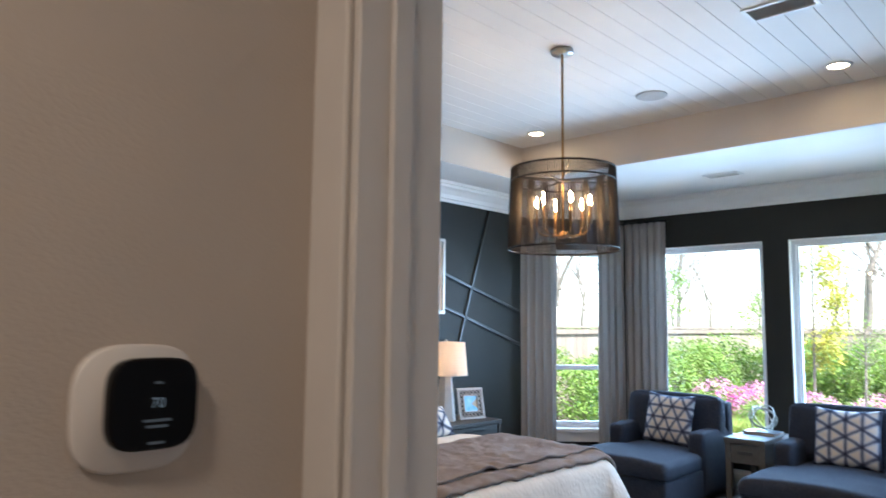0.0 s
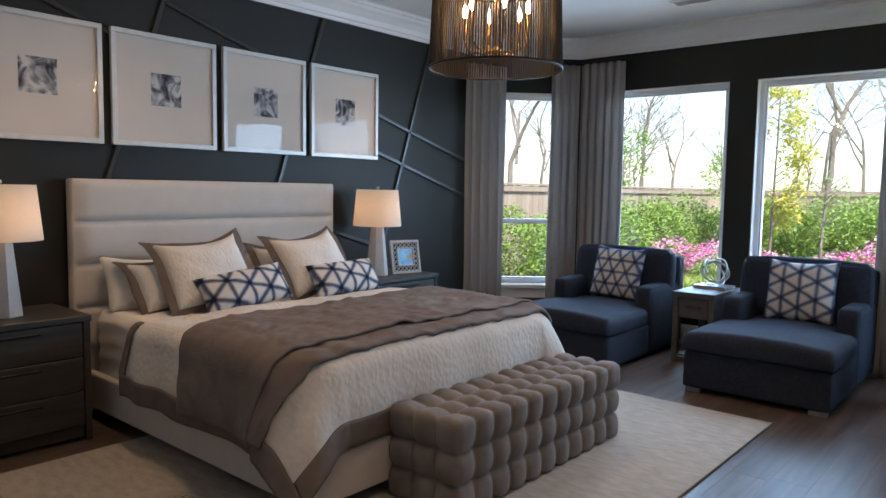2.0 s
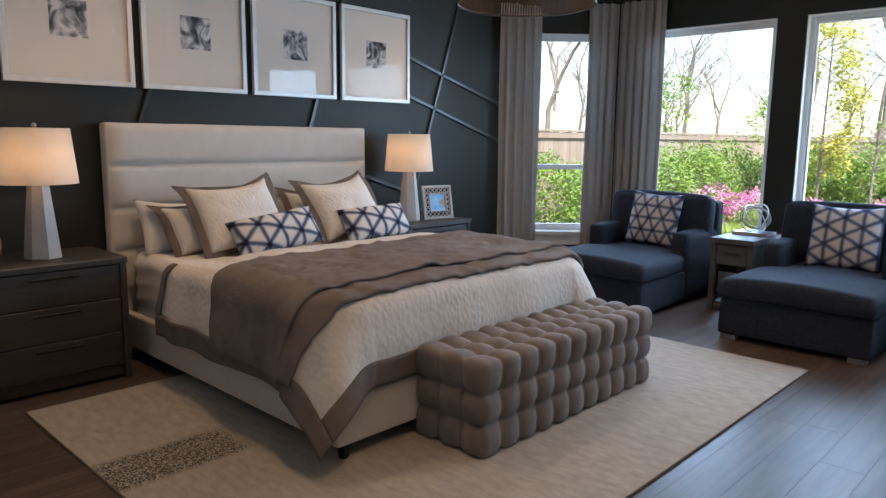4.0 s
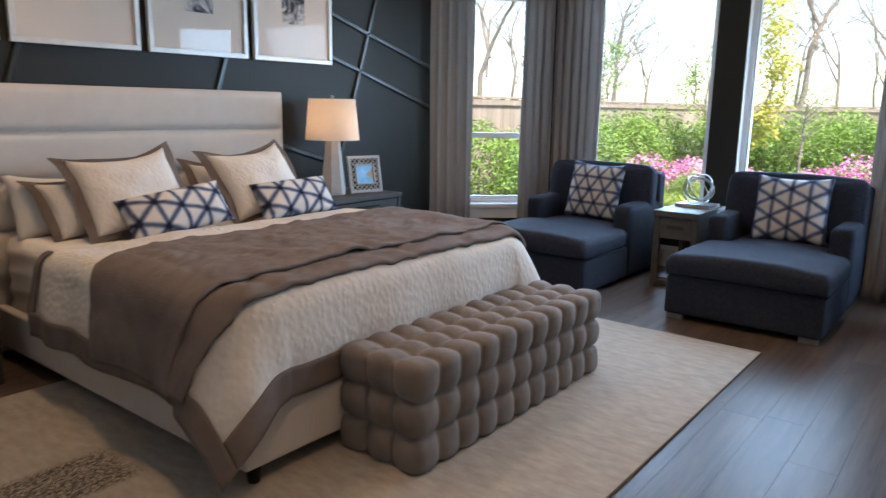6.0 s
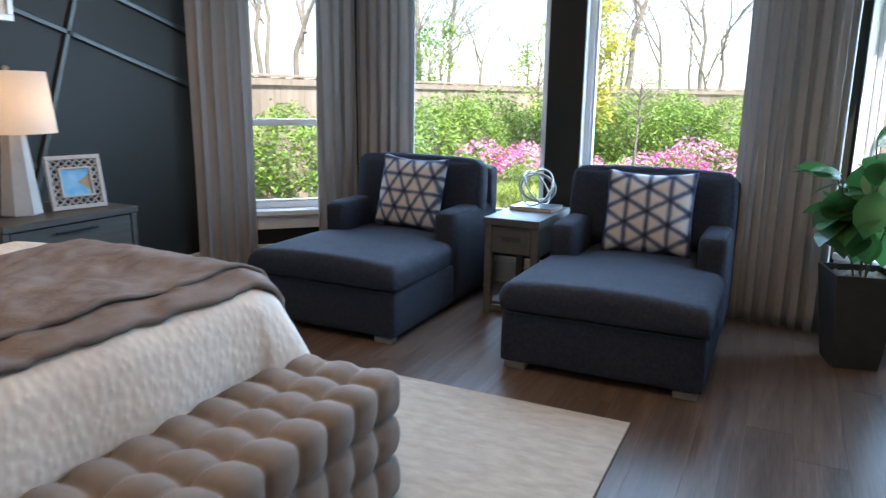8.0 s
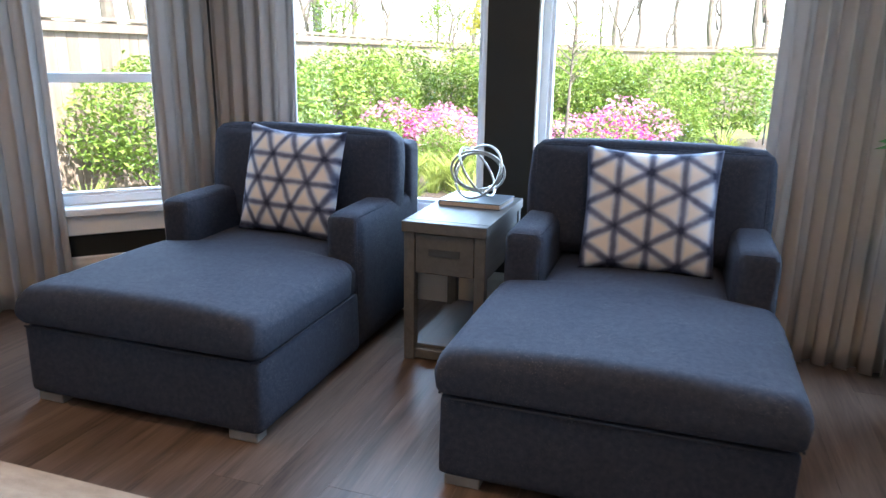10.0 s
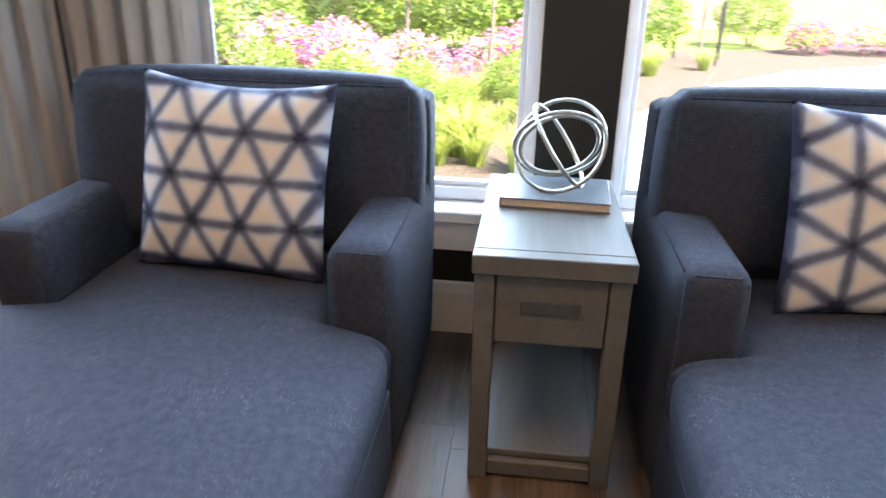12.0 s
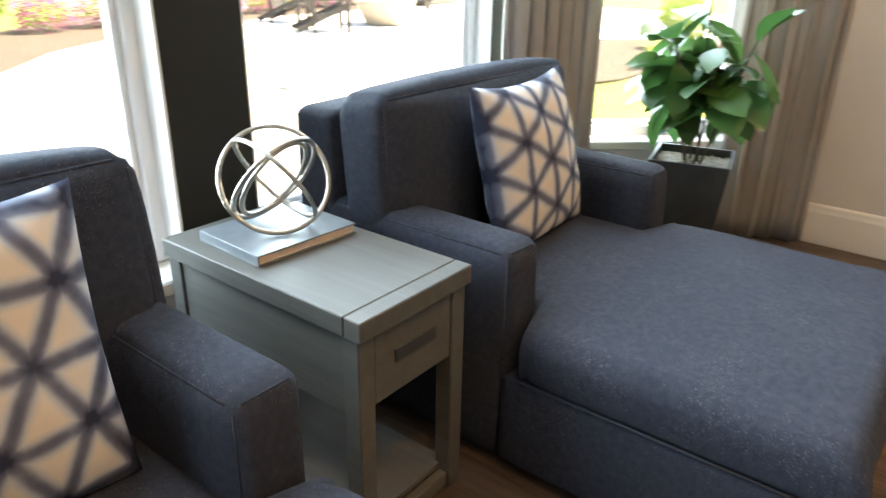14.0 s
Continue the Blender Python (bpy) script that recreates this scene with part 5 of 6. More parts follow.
curtain((-4.665, 6.14), (-4.49, 6.56), 2.66, "taupe pleated curtain panel hung to the floor", 4.5, 1)
curtain((-4.165, 6.89), (-3.95, 7.08), 2.69, "taupe pleated curtain panel hung to the floor", 3.5, 2)
curtain((-3.93, 7.09), (-3.46, 7.10), 2.69, "taupe pleated curtain panel hung to the floor", 5.5, 3)
curtain((-1.245, 7.05), (-0.715, 6.93), 2.69, "taupe pleated curtain panel hung to the floor", 6.5, 4)
curtain((-0.17, 6.53), (0.04, 6.17), 2.69, "taupe pleated curtain panel hung to the floor", 4.5, 6)

# ---- potted plant ----
pot = thing("potted_plant", "broad-leaved green plant in a tall dark square planter", "potted plant", (-0.595, 6.53, 0), 14)
bm = bmesh.new()


def square_tube(bm, prof):
    rows = [[bm.verts.new((sx * r, sy * r, z)) for sx, sy in ((1, 1), (-1, 1), (-1, -1), (1, -1))] for r, z in prof]
    for a, b in zip(rows, rows[1:]):
        for i in range(4):
            bm.faces.new((a[i], a[(i + 1) % 4], b[(i + 1) % 4], b[i]))
    bm.faces.new(rows[0])
    bm.faces.new(rows[-1])
    return bm


square_tube(bm, [(0.105, 0.0), (0.154, 0.485), (0.154, 0.49), (0.142, 0.49), (0.138, 0.44)])
part("planter", bm, M_PLANTER, pot)
bm = bmesh.new()
sheet(bm, lambda u, v: Vector(((u - 0.5) * 0.278, (v - 0.5) * 0.278, 0.458 + 0.014 * noise.noise((u * 14, v * 14, 0)))), 20, 20)
part("bark_chips", bm, M_SOIL, pot, "brown bark chips", True)


def leaf(bm, m, L, w, fold=0.12, droop=0.2):
    """A broad leaf with a folded midrib, tip drawn out."""
    rows = []
    for i in range(6):
        t = i / 5
        q = w * (math.sin(math.pi * min(1, t * 0.96 + 0.04)) ** 0.7) * (0.6 + 0.55 * t if t < 0.7 else 1.0)
        z = -droop * L * t * t
        rows.append([bm.verts.new(m @ Vector((s * q / 2, t * L, z + abs(s) * fold * q))) for s in (-1, 0, 1)])
    for a, b in zip(rows, rows[1:]):
        for j in range(2):
            bm.faces.new((a[j], a[j + 1], b[j + 1], b[j]))
    return bm


rng = random.Random(5)
LEAF = bpy.data.meshes.new("leaf")
bm = leaf(bmesh.new(), Matrix(), 0.205, 0.155, 0.10, 0.3)
bm.to_mesh(LEAF)
bm.free()
LEAF.materials.append(M_PLANT)
for p in LEAF.polygons:
    p.use_smooth = True
for k in range(6):
    a = k * 1.05 + 0.3
    bx, by = 0.03 * math.cos(a), 0.03 * math.sin(a)
    tx, ty, tz = 0.17 * math.cos(a), 0.17 * math.sin(a), 0.86 + 0.20 * rng.random()
    if k == 5:
        tx, ty, tz = 0.0, 0.02, 1.13
    bm = bmesh.new()
    pts = [Vector((bx, by, 0.45)).lerp(Vector((tx, ty, tz)), t) + Vector((0.03 * math.sin(t * 3 + k), 0.03 * math.cos(t * 3 + k), 0)) * t * (1 - t) for t in (0, 0.25, 0.5, 0.75, 1)]
    for p, q in zip(pts, pts[1:]):
        rod(bm, p, q, 0.005, 6, 0.004)
    part("stem", bm, M_STEM, pot)
    for j in range(13):
        t = 0.47 + 0.53 * j / 12
        base = pts[0].lerp(pts[-1], t)
        yaw = rng.uniform(0, 360) if j < 11 else math.degrees(a) - 90 + rng.uniform(-60, 60)
        pit = rng.uniform(-60, 12) if j < 11 else rng.uniform(10, 60)
        ob = new("leaf", LEAF)
        ob.parent = pot
        ob.matrix_basis = Matrix.Translation(base) @ Matrix.Rotation(radians(yaw), 4, "Z") @ Matrix.Rotation(radians(pit), 4, "X") @ Matrix.Rotation(radians(rng.uniform(-30, 30)), 4, "Y") @ Matrix.Scale(rng.uniform(0.7, 1.15), 4)

# ---- chandelier ----
CHX, CHY = -2.41, 3.60
ch = thing("chandelier", "bronze drum chandelier of fine rods with six candle bulbs, lit", "chandelier", (CHX, CHY, 0))
ZB, ZT, RB, RT = 2.035, 2.525, 0.335, 0.315
bm = bmesh.new()
lathe(bm, [(0.065, TZ - 0.03), (0.07, TZ - 0.022), (0.07, TZ - 0.001)], 32)
part("canopy", bm, M_NICKEL, ch, "", True)
bm = bmesh.new()
rod(bm, (0, 0, 2.13), (0, 0, TZ - 0.03), 0.008, 12)
part("stem", bm, M_BRASS, ch, "", True)
for z, R in ((ZB, RB), (ZT, RT), (ZT - 0.075, RT + 0.003)):
    bm = bmesh.new()
    ring(bm, Matrix.Translation((0, 0, z)), R, 0.0055, 72, 6)
    part("hoop", bm, M_BRONZE, ch, "", True)
for k in range(3):
    a = radians(120 * k + 70)
    bm = bmesh.new()
    rod(bm, (0, 0, ZT - 0.06), (RT * math.cos(a), RT * math.sin(a), ZT - 0.01), 0.0055, 8)
    part("spoke", bm, M_BRONZE, ch)
ROD = bpy.data.meshes.new("rod")
bm = bmesh.new()
rod(bm, (RB, 0, ZB - 0.008), (RT, 0, ZT + 0.008), 0.0034, 6)
bm.to_mesh(ROD)
bm.free()
ROD.materials.append(M_BRONZE)
for k in range(150):
    ob = new("rod", ROD)
    ob.parent = ch
    ob.matrix_basis = Matrix.Rotation(2 * math.pi * k / 150, 4, "Z")
for k in range(3):
    a = radians(43 + 120 * k)
    bm = bmesh.new()
    rod(bm, (0, 0, ZT - 0.075), (RT * math.cos(a), RT * math.sin(a), ZT - 0.075), 0.005, 8)
    part("spider_arm", bm, M_BRONZE, ch)
bm = bmesh.new()
bmesh.ops.create_uvsphere(bm, u_segments=14, v_segments=8, radius=0.024, matrix=Matrix.Translation((0, 0, 2.125)))
part("hub", bm, M_BRASS, ch, "", True)
for k in range(6):
    a = radians(60 * k + 20)
    c, s = math.cos(a), math.sin(a)
    bm = bmesh.new()
    pts = [Vector((r * c, r * s, z)) for r, z in ((0.0, 2.125), (0.07, 2.115), (0.125, 2.125), (0.155, 2.15), (0.165, 2.19))]
    for p, q in zip(pts, pts[1:]):
        rod(bm, p, q, 0.006, 8)
    part("arm", bm, M_BRASS, ch, "", True)
    bm = bmesh.new()
    rod(bm, (0.165 * c, 0.165 * s, 2.185), (0.165 * c, 0.165 * s, 2.295), 0.0095, 12)
    part("candle_sleeve", bm, M_BRASS, ch, "", True)
    bm = bmesh.new()
    lathe(bm, [(0.004, 2.295), (0.0095, 2.308), (0.0115, 2.325), (0.0075, 2.350), (0.0015, 2.370)], 12, Matrix.Translation((0.165 * c, 0.165 * s, 0)))
    part("bulb", bm, M_BULB, ch, "glowing candle bulb", True)

# ---- ceiling fittings ----
# only the far pair is known; the pair at y = 2.45 is added
for x, y in ((-3.68, 5.08), (-1.215, 5.01), (-3.68, 2.45), (-1.215, 2.45)):
    ob = thing("recessed_light", "round white recessed ceiling light, switched on", "ceiling light", (x, y, TZ), group="recessed lights")
    bm = bmesh.new()
    lathe(bm, [(0.085, -0.0005), (0.085, -0.008), (0.062, -0.010), (0.058, -0.0005)], 32, cap=False)
    part("trim_ring", bm, M_WHITE, ob, "", True)
    bm = bmesh.new()
    lathe(bm, [(0.058, -0.0045), (0.058, -0.002)], 32)
    part("lens", bm, M_CAN, ob, "glowing warm lens")
bm = bmesh.new()
lathe(bm, [(0.115, -0.0005), (0.115, -0.006), (0.108, -0.009), (0.002, -0.009)], 40)
tagged(part("ceiling_speaker", bm, M_GRILLE, None, "", True, pose(-2.41, 4.775, TZ)), "round white ceiling speaker grille", "speaker")


def vent(x, y, z, w, d, n, label):
    ob = thing("ceiling_vent", label, "air vent", (x, y, z), group="ceiling vents")
    for a in ((-w / 2, w / 2, d / 2 - 0.025, d / 2), (-w / 2, w / 2, -d / 2, -d / 2 + 0.025), (-w / 2, -w / 2 + 0.025, -d / 2 + 0.025, d / 2 - 0.025), (w / 2 - 0.025, w / 2, -d / 2 + 0.025, d / 2 - 0.025)):
        part("frame", boxbm(*a, -0.010, -0.001, bevel=0.002), M_WHITE, ob)
    # flat dark plate: the shade inside the vent, put into its colour
    part("duct_shade", boxbm(-w / 2 + 0.025, w / 2 - 0.025, -d / 2 + 0.025, d / 2 - 0.025, -0.003, -0.0012), M_SLOT, ob)
    for k in range(n):
        yy = -d / 2 + 0.03 + (d - 0.06) * (k + 0.5) / n
        part("slat", boxbm(-w / 2 + 0.025, w / 2 - 0.025, -0.008, 0.008, -0.0008, 0.0008), M_WHITE, ob, "", False, Matrix.Translation((0, yy, -0.008)) @ Matrix.Rotation(radians(30), 4, "X"))
    return ob


vent(-2.53, 6.375, TOP, 0.32, 0.17, 7, "white slatted supply vent in the ceiling border")
vent(-1.20, 3.87, TZ, 0.36, 0.20, 8, "white slatted return vent in the shiplap ceiling")
bm = bmesh.new()
lathe(bm, [(0.07, -0.0005), (0.07, -0.02), (0.055, -0.035), (0.002, -0.037)], 32)
tagged(part("smoke_detector", bm, M_PLASTIC, None, "", True, pose(-0.83, 5.2, TZ)), "round white smoke detector on the ceiling", "smoke detector")


# ---- thermostat in the hall ----
def squircle(bm, w, d0, d1, k=4.0, n=48, inset=0.0):
    rows = []
    for dd, s in ((d0, 1.0), (d1 - 0.004, 1.0), (d1, 0.95)):
        row = []
        for i in range(n):
            a = 2 * math.pi * i / n
            c, q = math.cos(a), math.sin(a)
            r = (abs(c) ** k + abs(q) ** k) ** (-1 / k) * w / 2 * s
            row.append(bm.verts.new((dd, r * c, r * q)))
        rows.append(row)
    for a, b in zip(rows, rows[1:]):
        for i in range(n):
            bm.faces.new((a[i], a[(i + 1) % n], b[(i + 1) % n], b[i]))
    bm.faces.new(rows[0])
    bm.faces.new(rows[-1])
    return bm


ts = thing("thermostat", "black glass thermostat on a white wall plate", "thermostat", (-0.86, 0.375, 1.482))
part("wall_plate", squircle(bmesh.new(), 0.150, 0.0005, 0.010, 3.2), M_PLASTIC, ts, "white plastic wall plate", True, Matrix.Translation((0, -0.002, -0.006)))
part("body", squircle(bmesh.new(), 0.108, 0.010, 0.027, 4.0), M_SCREEN, ts, "", False, Matrix.Translation((0, 0.012, -0.001)))


def lettering(txt, size, m, material, parent, name="digits"):
    cu = bpy.data.curves.new(name, "FONT")
    cu.body, cu.size, cu.align_x, cu.align_y = txt, size, "CENTER", "CENTER"
    tmp = bpy.data.objects.new(name, cu)
    me = bpy.data.meshes.new_from_object(tmp)
    bpy.data.objects.remove(tmp)
    me.materials.append(material)
    ob = new(name, me)
    ob.parent, ob.matrix_basis = parent, m
    return ob


FACE = Matrix.Translation((0.0278, 0.014, 0.0)) @ Matrix.Rotation(radians(90), 4, "Z") @ Matrix.Rotation(radians(90), 4, "X")
lettering("70", 0.017, FACE, M_PIX, ts)
for z, w in ((0.024, 0.010), (-0.020, 0.034), (-0.027, 0.026), (-0.046, 0.02)):
    part("text_bar", boxbm(0.0275, 0.0279, 0.014 - w / 2, 0.014 + w / 2, z - 0.0015, z + 0.0015), M_DIM, ts)

# ---- outdoors ----
GROUND = -0.25
M_GRASS = mat("lawn", (0.12, 0.19, 0.035), 0.9, second=(0.20, 0.26, 0.06), scale=1.5, bump=0.8, bump_scale=90)
bm = bmesh.new()
sheet(bm, lambda u, v: Vector((-400 + 800 * u, -400 + 800 * v, GROUND)), 2, 2)
structure("ground", bm, M_GRASS, "bright green lawn reaching into the distance", "ground")


def patch(name, outline, z, material, label, category, h=0.03):
    """A flat bed or slab with the given plan outline."""
    bm = bmesh.new()
    f = bm.faces.new([bm.verts.new((x, y, z - h)) for x, y in outline])
    r = bmesh.ops.extrude_face_region(bm, geom=[f])
    for v in r["geom"]:
        if isinstance(v, bmesh.types.BMVert):
            v.co.z = z
    return structure(name, bm, material, label, category)


patch("garden_bed", [(-7.3, 7.4), (-2.7, 7.4), (-2.6, 9.5), (-1.7, 11.8), (-0.1, 14.6), (1.1, 16.3), (2.9, 17.6), (7.5, 18.8), (16.0, 19.2), (16.0, 22.0), (4.0, 21.5), (1.8, 19.5), (-2.0, 18.2), (-7.3, 18.5)], GROUND + 0.035, M_MULCH, "dark bark mulch bed along the fence", "garden bed")
patch("patio", [(-2.95, 7.45), (0.85, 7.45), (0.85, 7.7), (1.7, 7.7), (2.3, 8.6), (4.2, 10.15), (8.25, 11.85), (8.85, 11.25), (10.1, 10.2), (11.1, 9.4), (16.0, 9.0), (16.0, 18.6), (7.5, 18.6), (3.0, 17.4), (1.2, 16.2), (-0.2, 14.6), (-1.8, 11.8), (-2.75, 9.5)], GROUND + 0.06, M_PAVE, "pale sunlit concrete patio", "patio", 0.06)
patch("path_1", [(-4.8, 8.6), (-2.66, 8.6), (-2.56, 9.45), (-4.8, 9.4)], GROUND + 0.05, M_PAVE, "pale concrete garden path", "path", 0.04)
patch("path_2", [(0.9, 7.45), (3.5, 7.2), (3.3, 7.7), (2.4, 8.2), (1.72, 7.69), (0.9, 7.69)], GROUND + 0.05, M_PAVE, "pale concrete strip beside the house", "path", 0.04)
patch("garden_bed_2", [(4.3, 9.6), (5.0, 9.4), (6.3, 9.35), (8.5, 8.9), (11.0, 9.38), (10.08, 10.15), (8.82, 11.2), (8.22, 11.8), (4.3, 10.1)], GROUND + 0.035, M_MULCH, "bark mulch bed beside the patio", "garden bed")
structure("patio_step", boxbm(1.6, 2.9, 11.6, 11.85, GROUND + 0.061, GROUND + 0.13, bevel=0.02), M_PAVE, "low concrete step on the patio", "step")


# fences
BOARD = bpy.data.meshes.new("board")
bm = boxbm(-0.0685, 0.0685, -0.009, 0.009, 0.0, 1.74, bevel=0.003)
bm.to_mesh(BOARD)
bm.free()
BOARD.materials.append(M_FENCE)


def fence(x0, y0, x1, y1, label):
    d = Vector((x1 - x0, y1 - y0, 0))
    ob = thing("garden_fence", label, "fence", (x0, y0, GROUND), math.degrees(math.atan2(d.y, d.x)), group="garden fences")
    L = d.length
    n = int(L / 0.141)
    for k in range(n):
        b = new("board", BOARD)
        b.parent = ob
        b.matrix_basis = Matrix.Translation(((k + 0.5) * 0.141, 0, 0.02 + 0.006 * ((k * 7) % 3)))
    part("cap_rail", boxbm(0, L, -0.05, 0.05, 1.775, 1.812, bevel=0.004), M_FENCE, ob)
    part("top_rail", boxbm(0, L, -0.045, -0.010, 1.66, 1.75, bevel=0.004), M_FENCE, ob)
    part("kick_board", boxbm(0, L, -0.03, -0.0095, 0.0, 0.14, bevel=0.004), M_FENCE, ob)
    return ob


fence(-7.4, 5.6, -7.4, 24.5, "weathered wooden board fence in full sun")
fence(-7.4, 24.55, 17.0, 24.55, "weathered wooden board fence at the back of the garden")


# shrubs
def leaf_cloud(bm, n, rad, size, seed, squash=0.85, hollow=0.55, jag=0.35):
    """Many small folded leaves in a lumpy crown round the origin."""
    r = random.Random(seed)
    verts, faces = [], []
    for i in range(n):
        th, ph = r.uniform(0, 2 * math.pi), math.acos(r.uniform(-0.75, 1))
        d = Vector((math.cos(th) * math.sin(ph), math.sin(th) * math.sin(ph), math.cos(ph)))
        lump = 1 + jag * noise.noise(d * 2.6 + Vector((seed, 0, 0))) + 0.25 * jag * noise.noise(d * 7 + Vector((0, seed, 0)))
        p = d * rad * lump * (hollow + (1 - hollow) * r.random() ** 0.6)
        p.z *= squash
        m = Matrix.Translation(p) @ Euler((r.uniform(-1, 1), r.uniform(-1, 1), r.uniform(0, 6.28))).to_matrix().to_4x4()
        s = size * r.uniform(0.6, 1.3)
        k = len(verts)
        verts += [m @ Vector(q) for q in ((0, -s, 0), (s * 0.42, 0, s * 0.12), (0, s, 0), (-s * 0.42, 0, s * 0.12))]
        faces += [(k, k + 1, k + 2, k + 3)]
    return verts, faces


def cloud_mesh(name, lists, materials):
    me = bpy.data.meshes.new(name)
    V, Fs, mi = [], [], []
    for i, (v, f) in enumerate(lists):
        k = len(V)
        V += [tuple(q) for q in v]
        Fs += [tuple(a + k for a in q) for q in f]
        mi += [i] * len(f)
    me.from_pydata(V, [], Fs)
    for m in materials:
        me.materials.append(m)
    me.polygons.foreach_set("material_index", mi)
    return me


def shrub(name, label, category, crown_mesh, rad, height, group):
    ob = thing(name, label, category, (0, 0, 0), group=group)
    c = new("crown", crown_mesh)
    c.parent = ob
    c.location = (0, 0, height)
    r = random.Random(int(rad * 100))
    bm = bmesh.new()
    for k in range(9):
        a = r.uniform(0, 6.28)
        e = rad * r.uniform(0.3, 0.8)
        rod(bm, (0.05 * math.cos(a), 0.05 * math.sin(a), -0.02), (e * math.cos(a), e * math.sin(a), height + r.uniform(0, 0.3) * rad), 0.014, 5, 0.006)
    part("stems", bm, M_BARK, ob)
    return ob


CROWN_A = cloud_mesh("crown", [leaf_cloud(None, 5200, 0.86, 0.040, 3)], [M_HEDGE])
CROWN_B = cloud_mesh("crown", [leaf_cloud(None, 4800, 0.82, 0.042, 8, 0.95)], [M_HEDGE])
sa = shrub("hedge_shrub", "rounded bright green evergreen shrub in the garden bed", "shrub", CROWN_A, 0.86, 0.76, "hedge shrubs")
sb = shrub("hedge_shrub", "rounded bright green evergreen shrub in the garden bed", "shrub", CROWN_B, 0.82, 0.74, "hedge shrubs")
Z0 = GROUND + 0.035
spots = [(-6.65, 9.8, 0.90), (-6.4, 11.4, 1.0), (-6.45, 12.8, 1.0), (-6.4, 14.2, 1.02), (-6.3, 15.6, 1.0), (-5.6, 16.6, 1.0), (-4.6, 16.9, 0.98), (-3.7, 16.7, 1.0), (-2.9, 17.1, 0.98), (-1.95, 16.9, 1.0), (-0.9, 17.3, 1.02), (1.7, 20.2, 0.85), (-5.4, 17.9, 1.05), (-3.2, 18.0, 1.02), (-1.75, 15.5, 0.72), (-3.7, 12.2, 0.34), (-2.75, 12.6, 0.36), (-4.5, 12.5, 0.38), (-3.2, 11.4, 0.30), (-5.3, 12.3, 0.42), (-2.5, 11.9, 0.30), (8.5, 10.0, 0.5), (10.2, 10.6, 0.55)]
sa.matrix_basis = pose(spots[0][0], spots[0][1], Z0) @ Matrix.Scale(spots[0][2], 4)
sb.matrix_basis = pose(spots[1][0], spots[1][1], Z0) @ Matrix.Scale(spots[1][2], 4)
for k, (x, y, s) in enumerate(spots[2:]):
    o = copy_thing(sa if k % 2 else sb, pose(x, y, Z0, 0, 0, 47 * k))
    o.scale = (s, s, s * (0.94 + 0.05 * (k % 3)))

AZ = cloud_mesh("bloom_crown", [leaf_cloud(None, 1100, 0.46, 0.034, 21, 0.75, 0.4), leaf_cloud(None, 1000, 0.50, 0.030, 23, 0.78, 0.7)], [M_HEDGE, M_PINK])
AZ2 = cloud_mesh("bloom_crown", [leaf_cloud(None, 600, 0.44, 0.034, 31, 0.75, 0.3), leaf_cloud(None, 1400, 0.50, 0.030, 33, 0.78, 0.7)], [M_HEDGE, M_PALEPINK])
za = shrub("azalea", "azalea bush covered in bright pink blossom", "shrub", AZ, 0.44, 0.34, "azaleas")
zb = shrub("azalea", "azalea bush covered in pale pink blossom", "shrub", AZ2, 0.44, 0.34, "azaleas")
az = [(-5.1, 13.3, 1), (-4.6, 13.1, 0), (-4.0, 14.0, 1), (-2.9, 13.9, 1), (-2.45, 13.7, 0), (-5.6, 13.4, 1), (-2.3, 15.0, 1), (2.4, 19.0, 0), (3.5, 19.2, 1), (4.4, 19.4, 0), (5.4, 19.5, 0), (6.5, 19.7, 1), (7.5, 19.8, 0), (8.6, 20.0, 0), (-5.0, 14.2, 1), (10.0, 20.2, 0), (11.6, 20.3, 1)]
za.matrix_basis, zb.matrix_basis = pose(az[0][0], az[0][1], Z0), pose(az[1][0], az[1][1], Z0)
for k, (x, y, b) in enumerate(az[2:]):
    o = copy_thing(za if (b == 0) else zb, pose(x, y, Z0, 0, 0, 61 * k))
    q = 0.85 + 0.08 * (k % 5)
    o.scale = (q * 1.15, q * 1.15, q)


# ornamental grasses
def blades(n, r0, h, seed):
    r = random.Random(seed)
    V, Fs = [], []
    for i in range(n):
        a, e = r.uniform(0, 6.28), r.uniform(0, r0)
        b = Vector((e * math.cos(a), e * math.sin(a), 0))
        o = Vector((math.cos(a), math.sin(a), 0)) * r.uniform(0.3, 1.0)
        s = Vector((-math.sin(a), math.cos(a), 0)) * 0.006
        hh = h * r.uniform(0.6, 1.1)
        k = len(V)
        for t, w in ((0, 1), (0.5, 0.9), (1.0, 0.2)):
            p = b + o * hh * t * t * 0.8 + Vector((0, 0, hh * t * (1.25 - 0.45 * t)))
            V += [p - s * w, p + s * w]
        Fs += [(k, k + 1, k + 3, k + 2), (k + 2, k + 3, k + 5, k + 4)]
    return V, Fs


TUFT = cloud_mesh("blades", [blades(130, 0.08, 0.38, 4)], [M_GRASSY])
r = random.Random(12)
first = None
gs = [(-4.7, 11.8), (-4.2, 12.2), (-3.7, 11.7), (-3.2, 12.1), (-2.8, 11.5), (-2.4, 12.2), (-2.5, 11.2), (-2.1, 12.2), (-2.9, 10.7), (-2.9, 10.2), (-3.5, 10.9), (-2.3, 11.6), (-4.1, 11.1), (-4.8, 10.8), (-3.4, 10.1), (-3.0, 12.7), (-2.2, 12.9), (-1.8, 13.2), (-3.8, 12.8), (-1.3, 14.6), (-0.9, 15.4), (-5.4, 11.6), (-6.0, 8.9), (-5.6, 9.3), (-6.4, 8.6), (0.0, 16.2), (6.2, 9.4), (7.4, 9.8), (8.6, 9.9)]
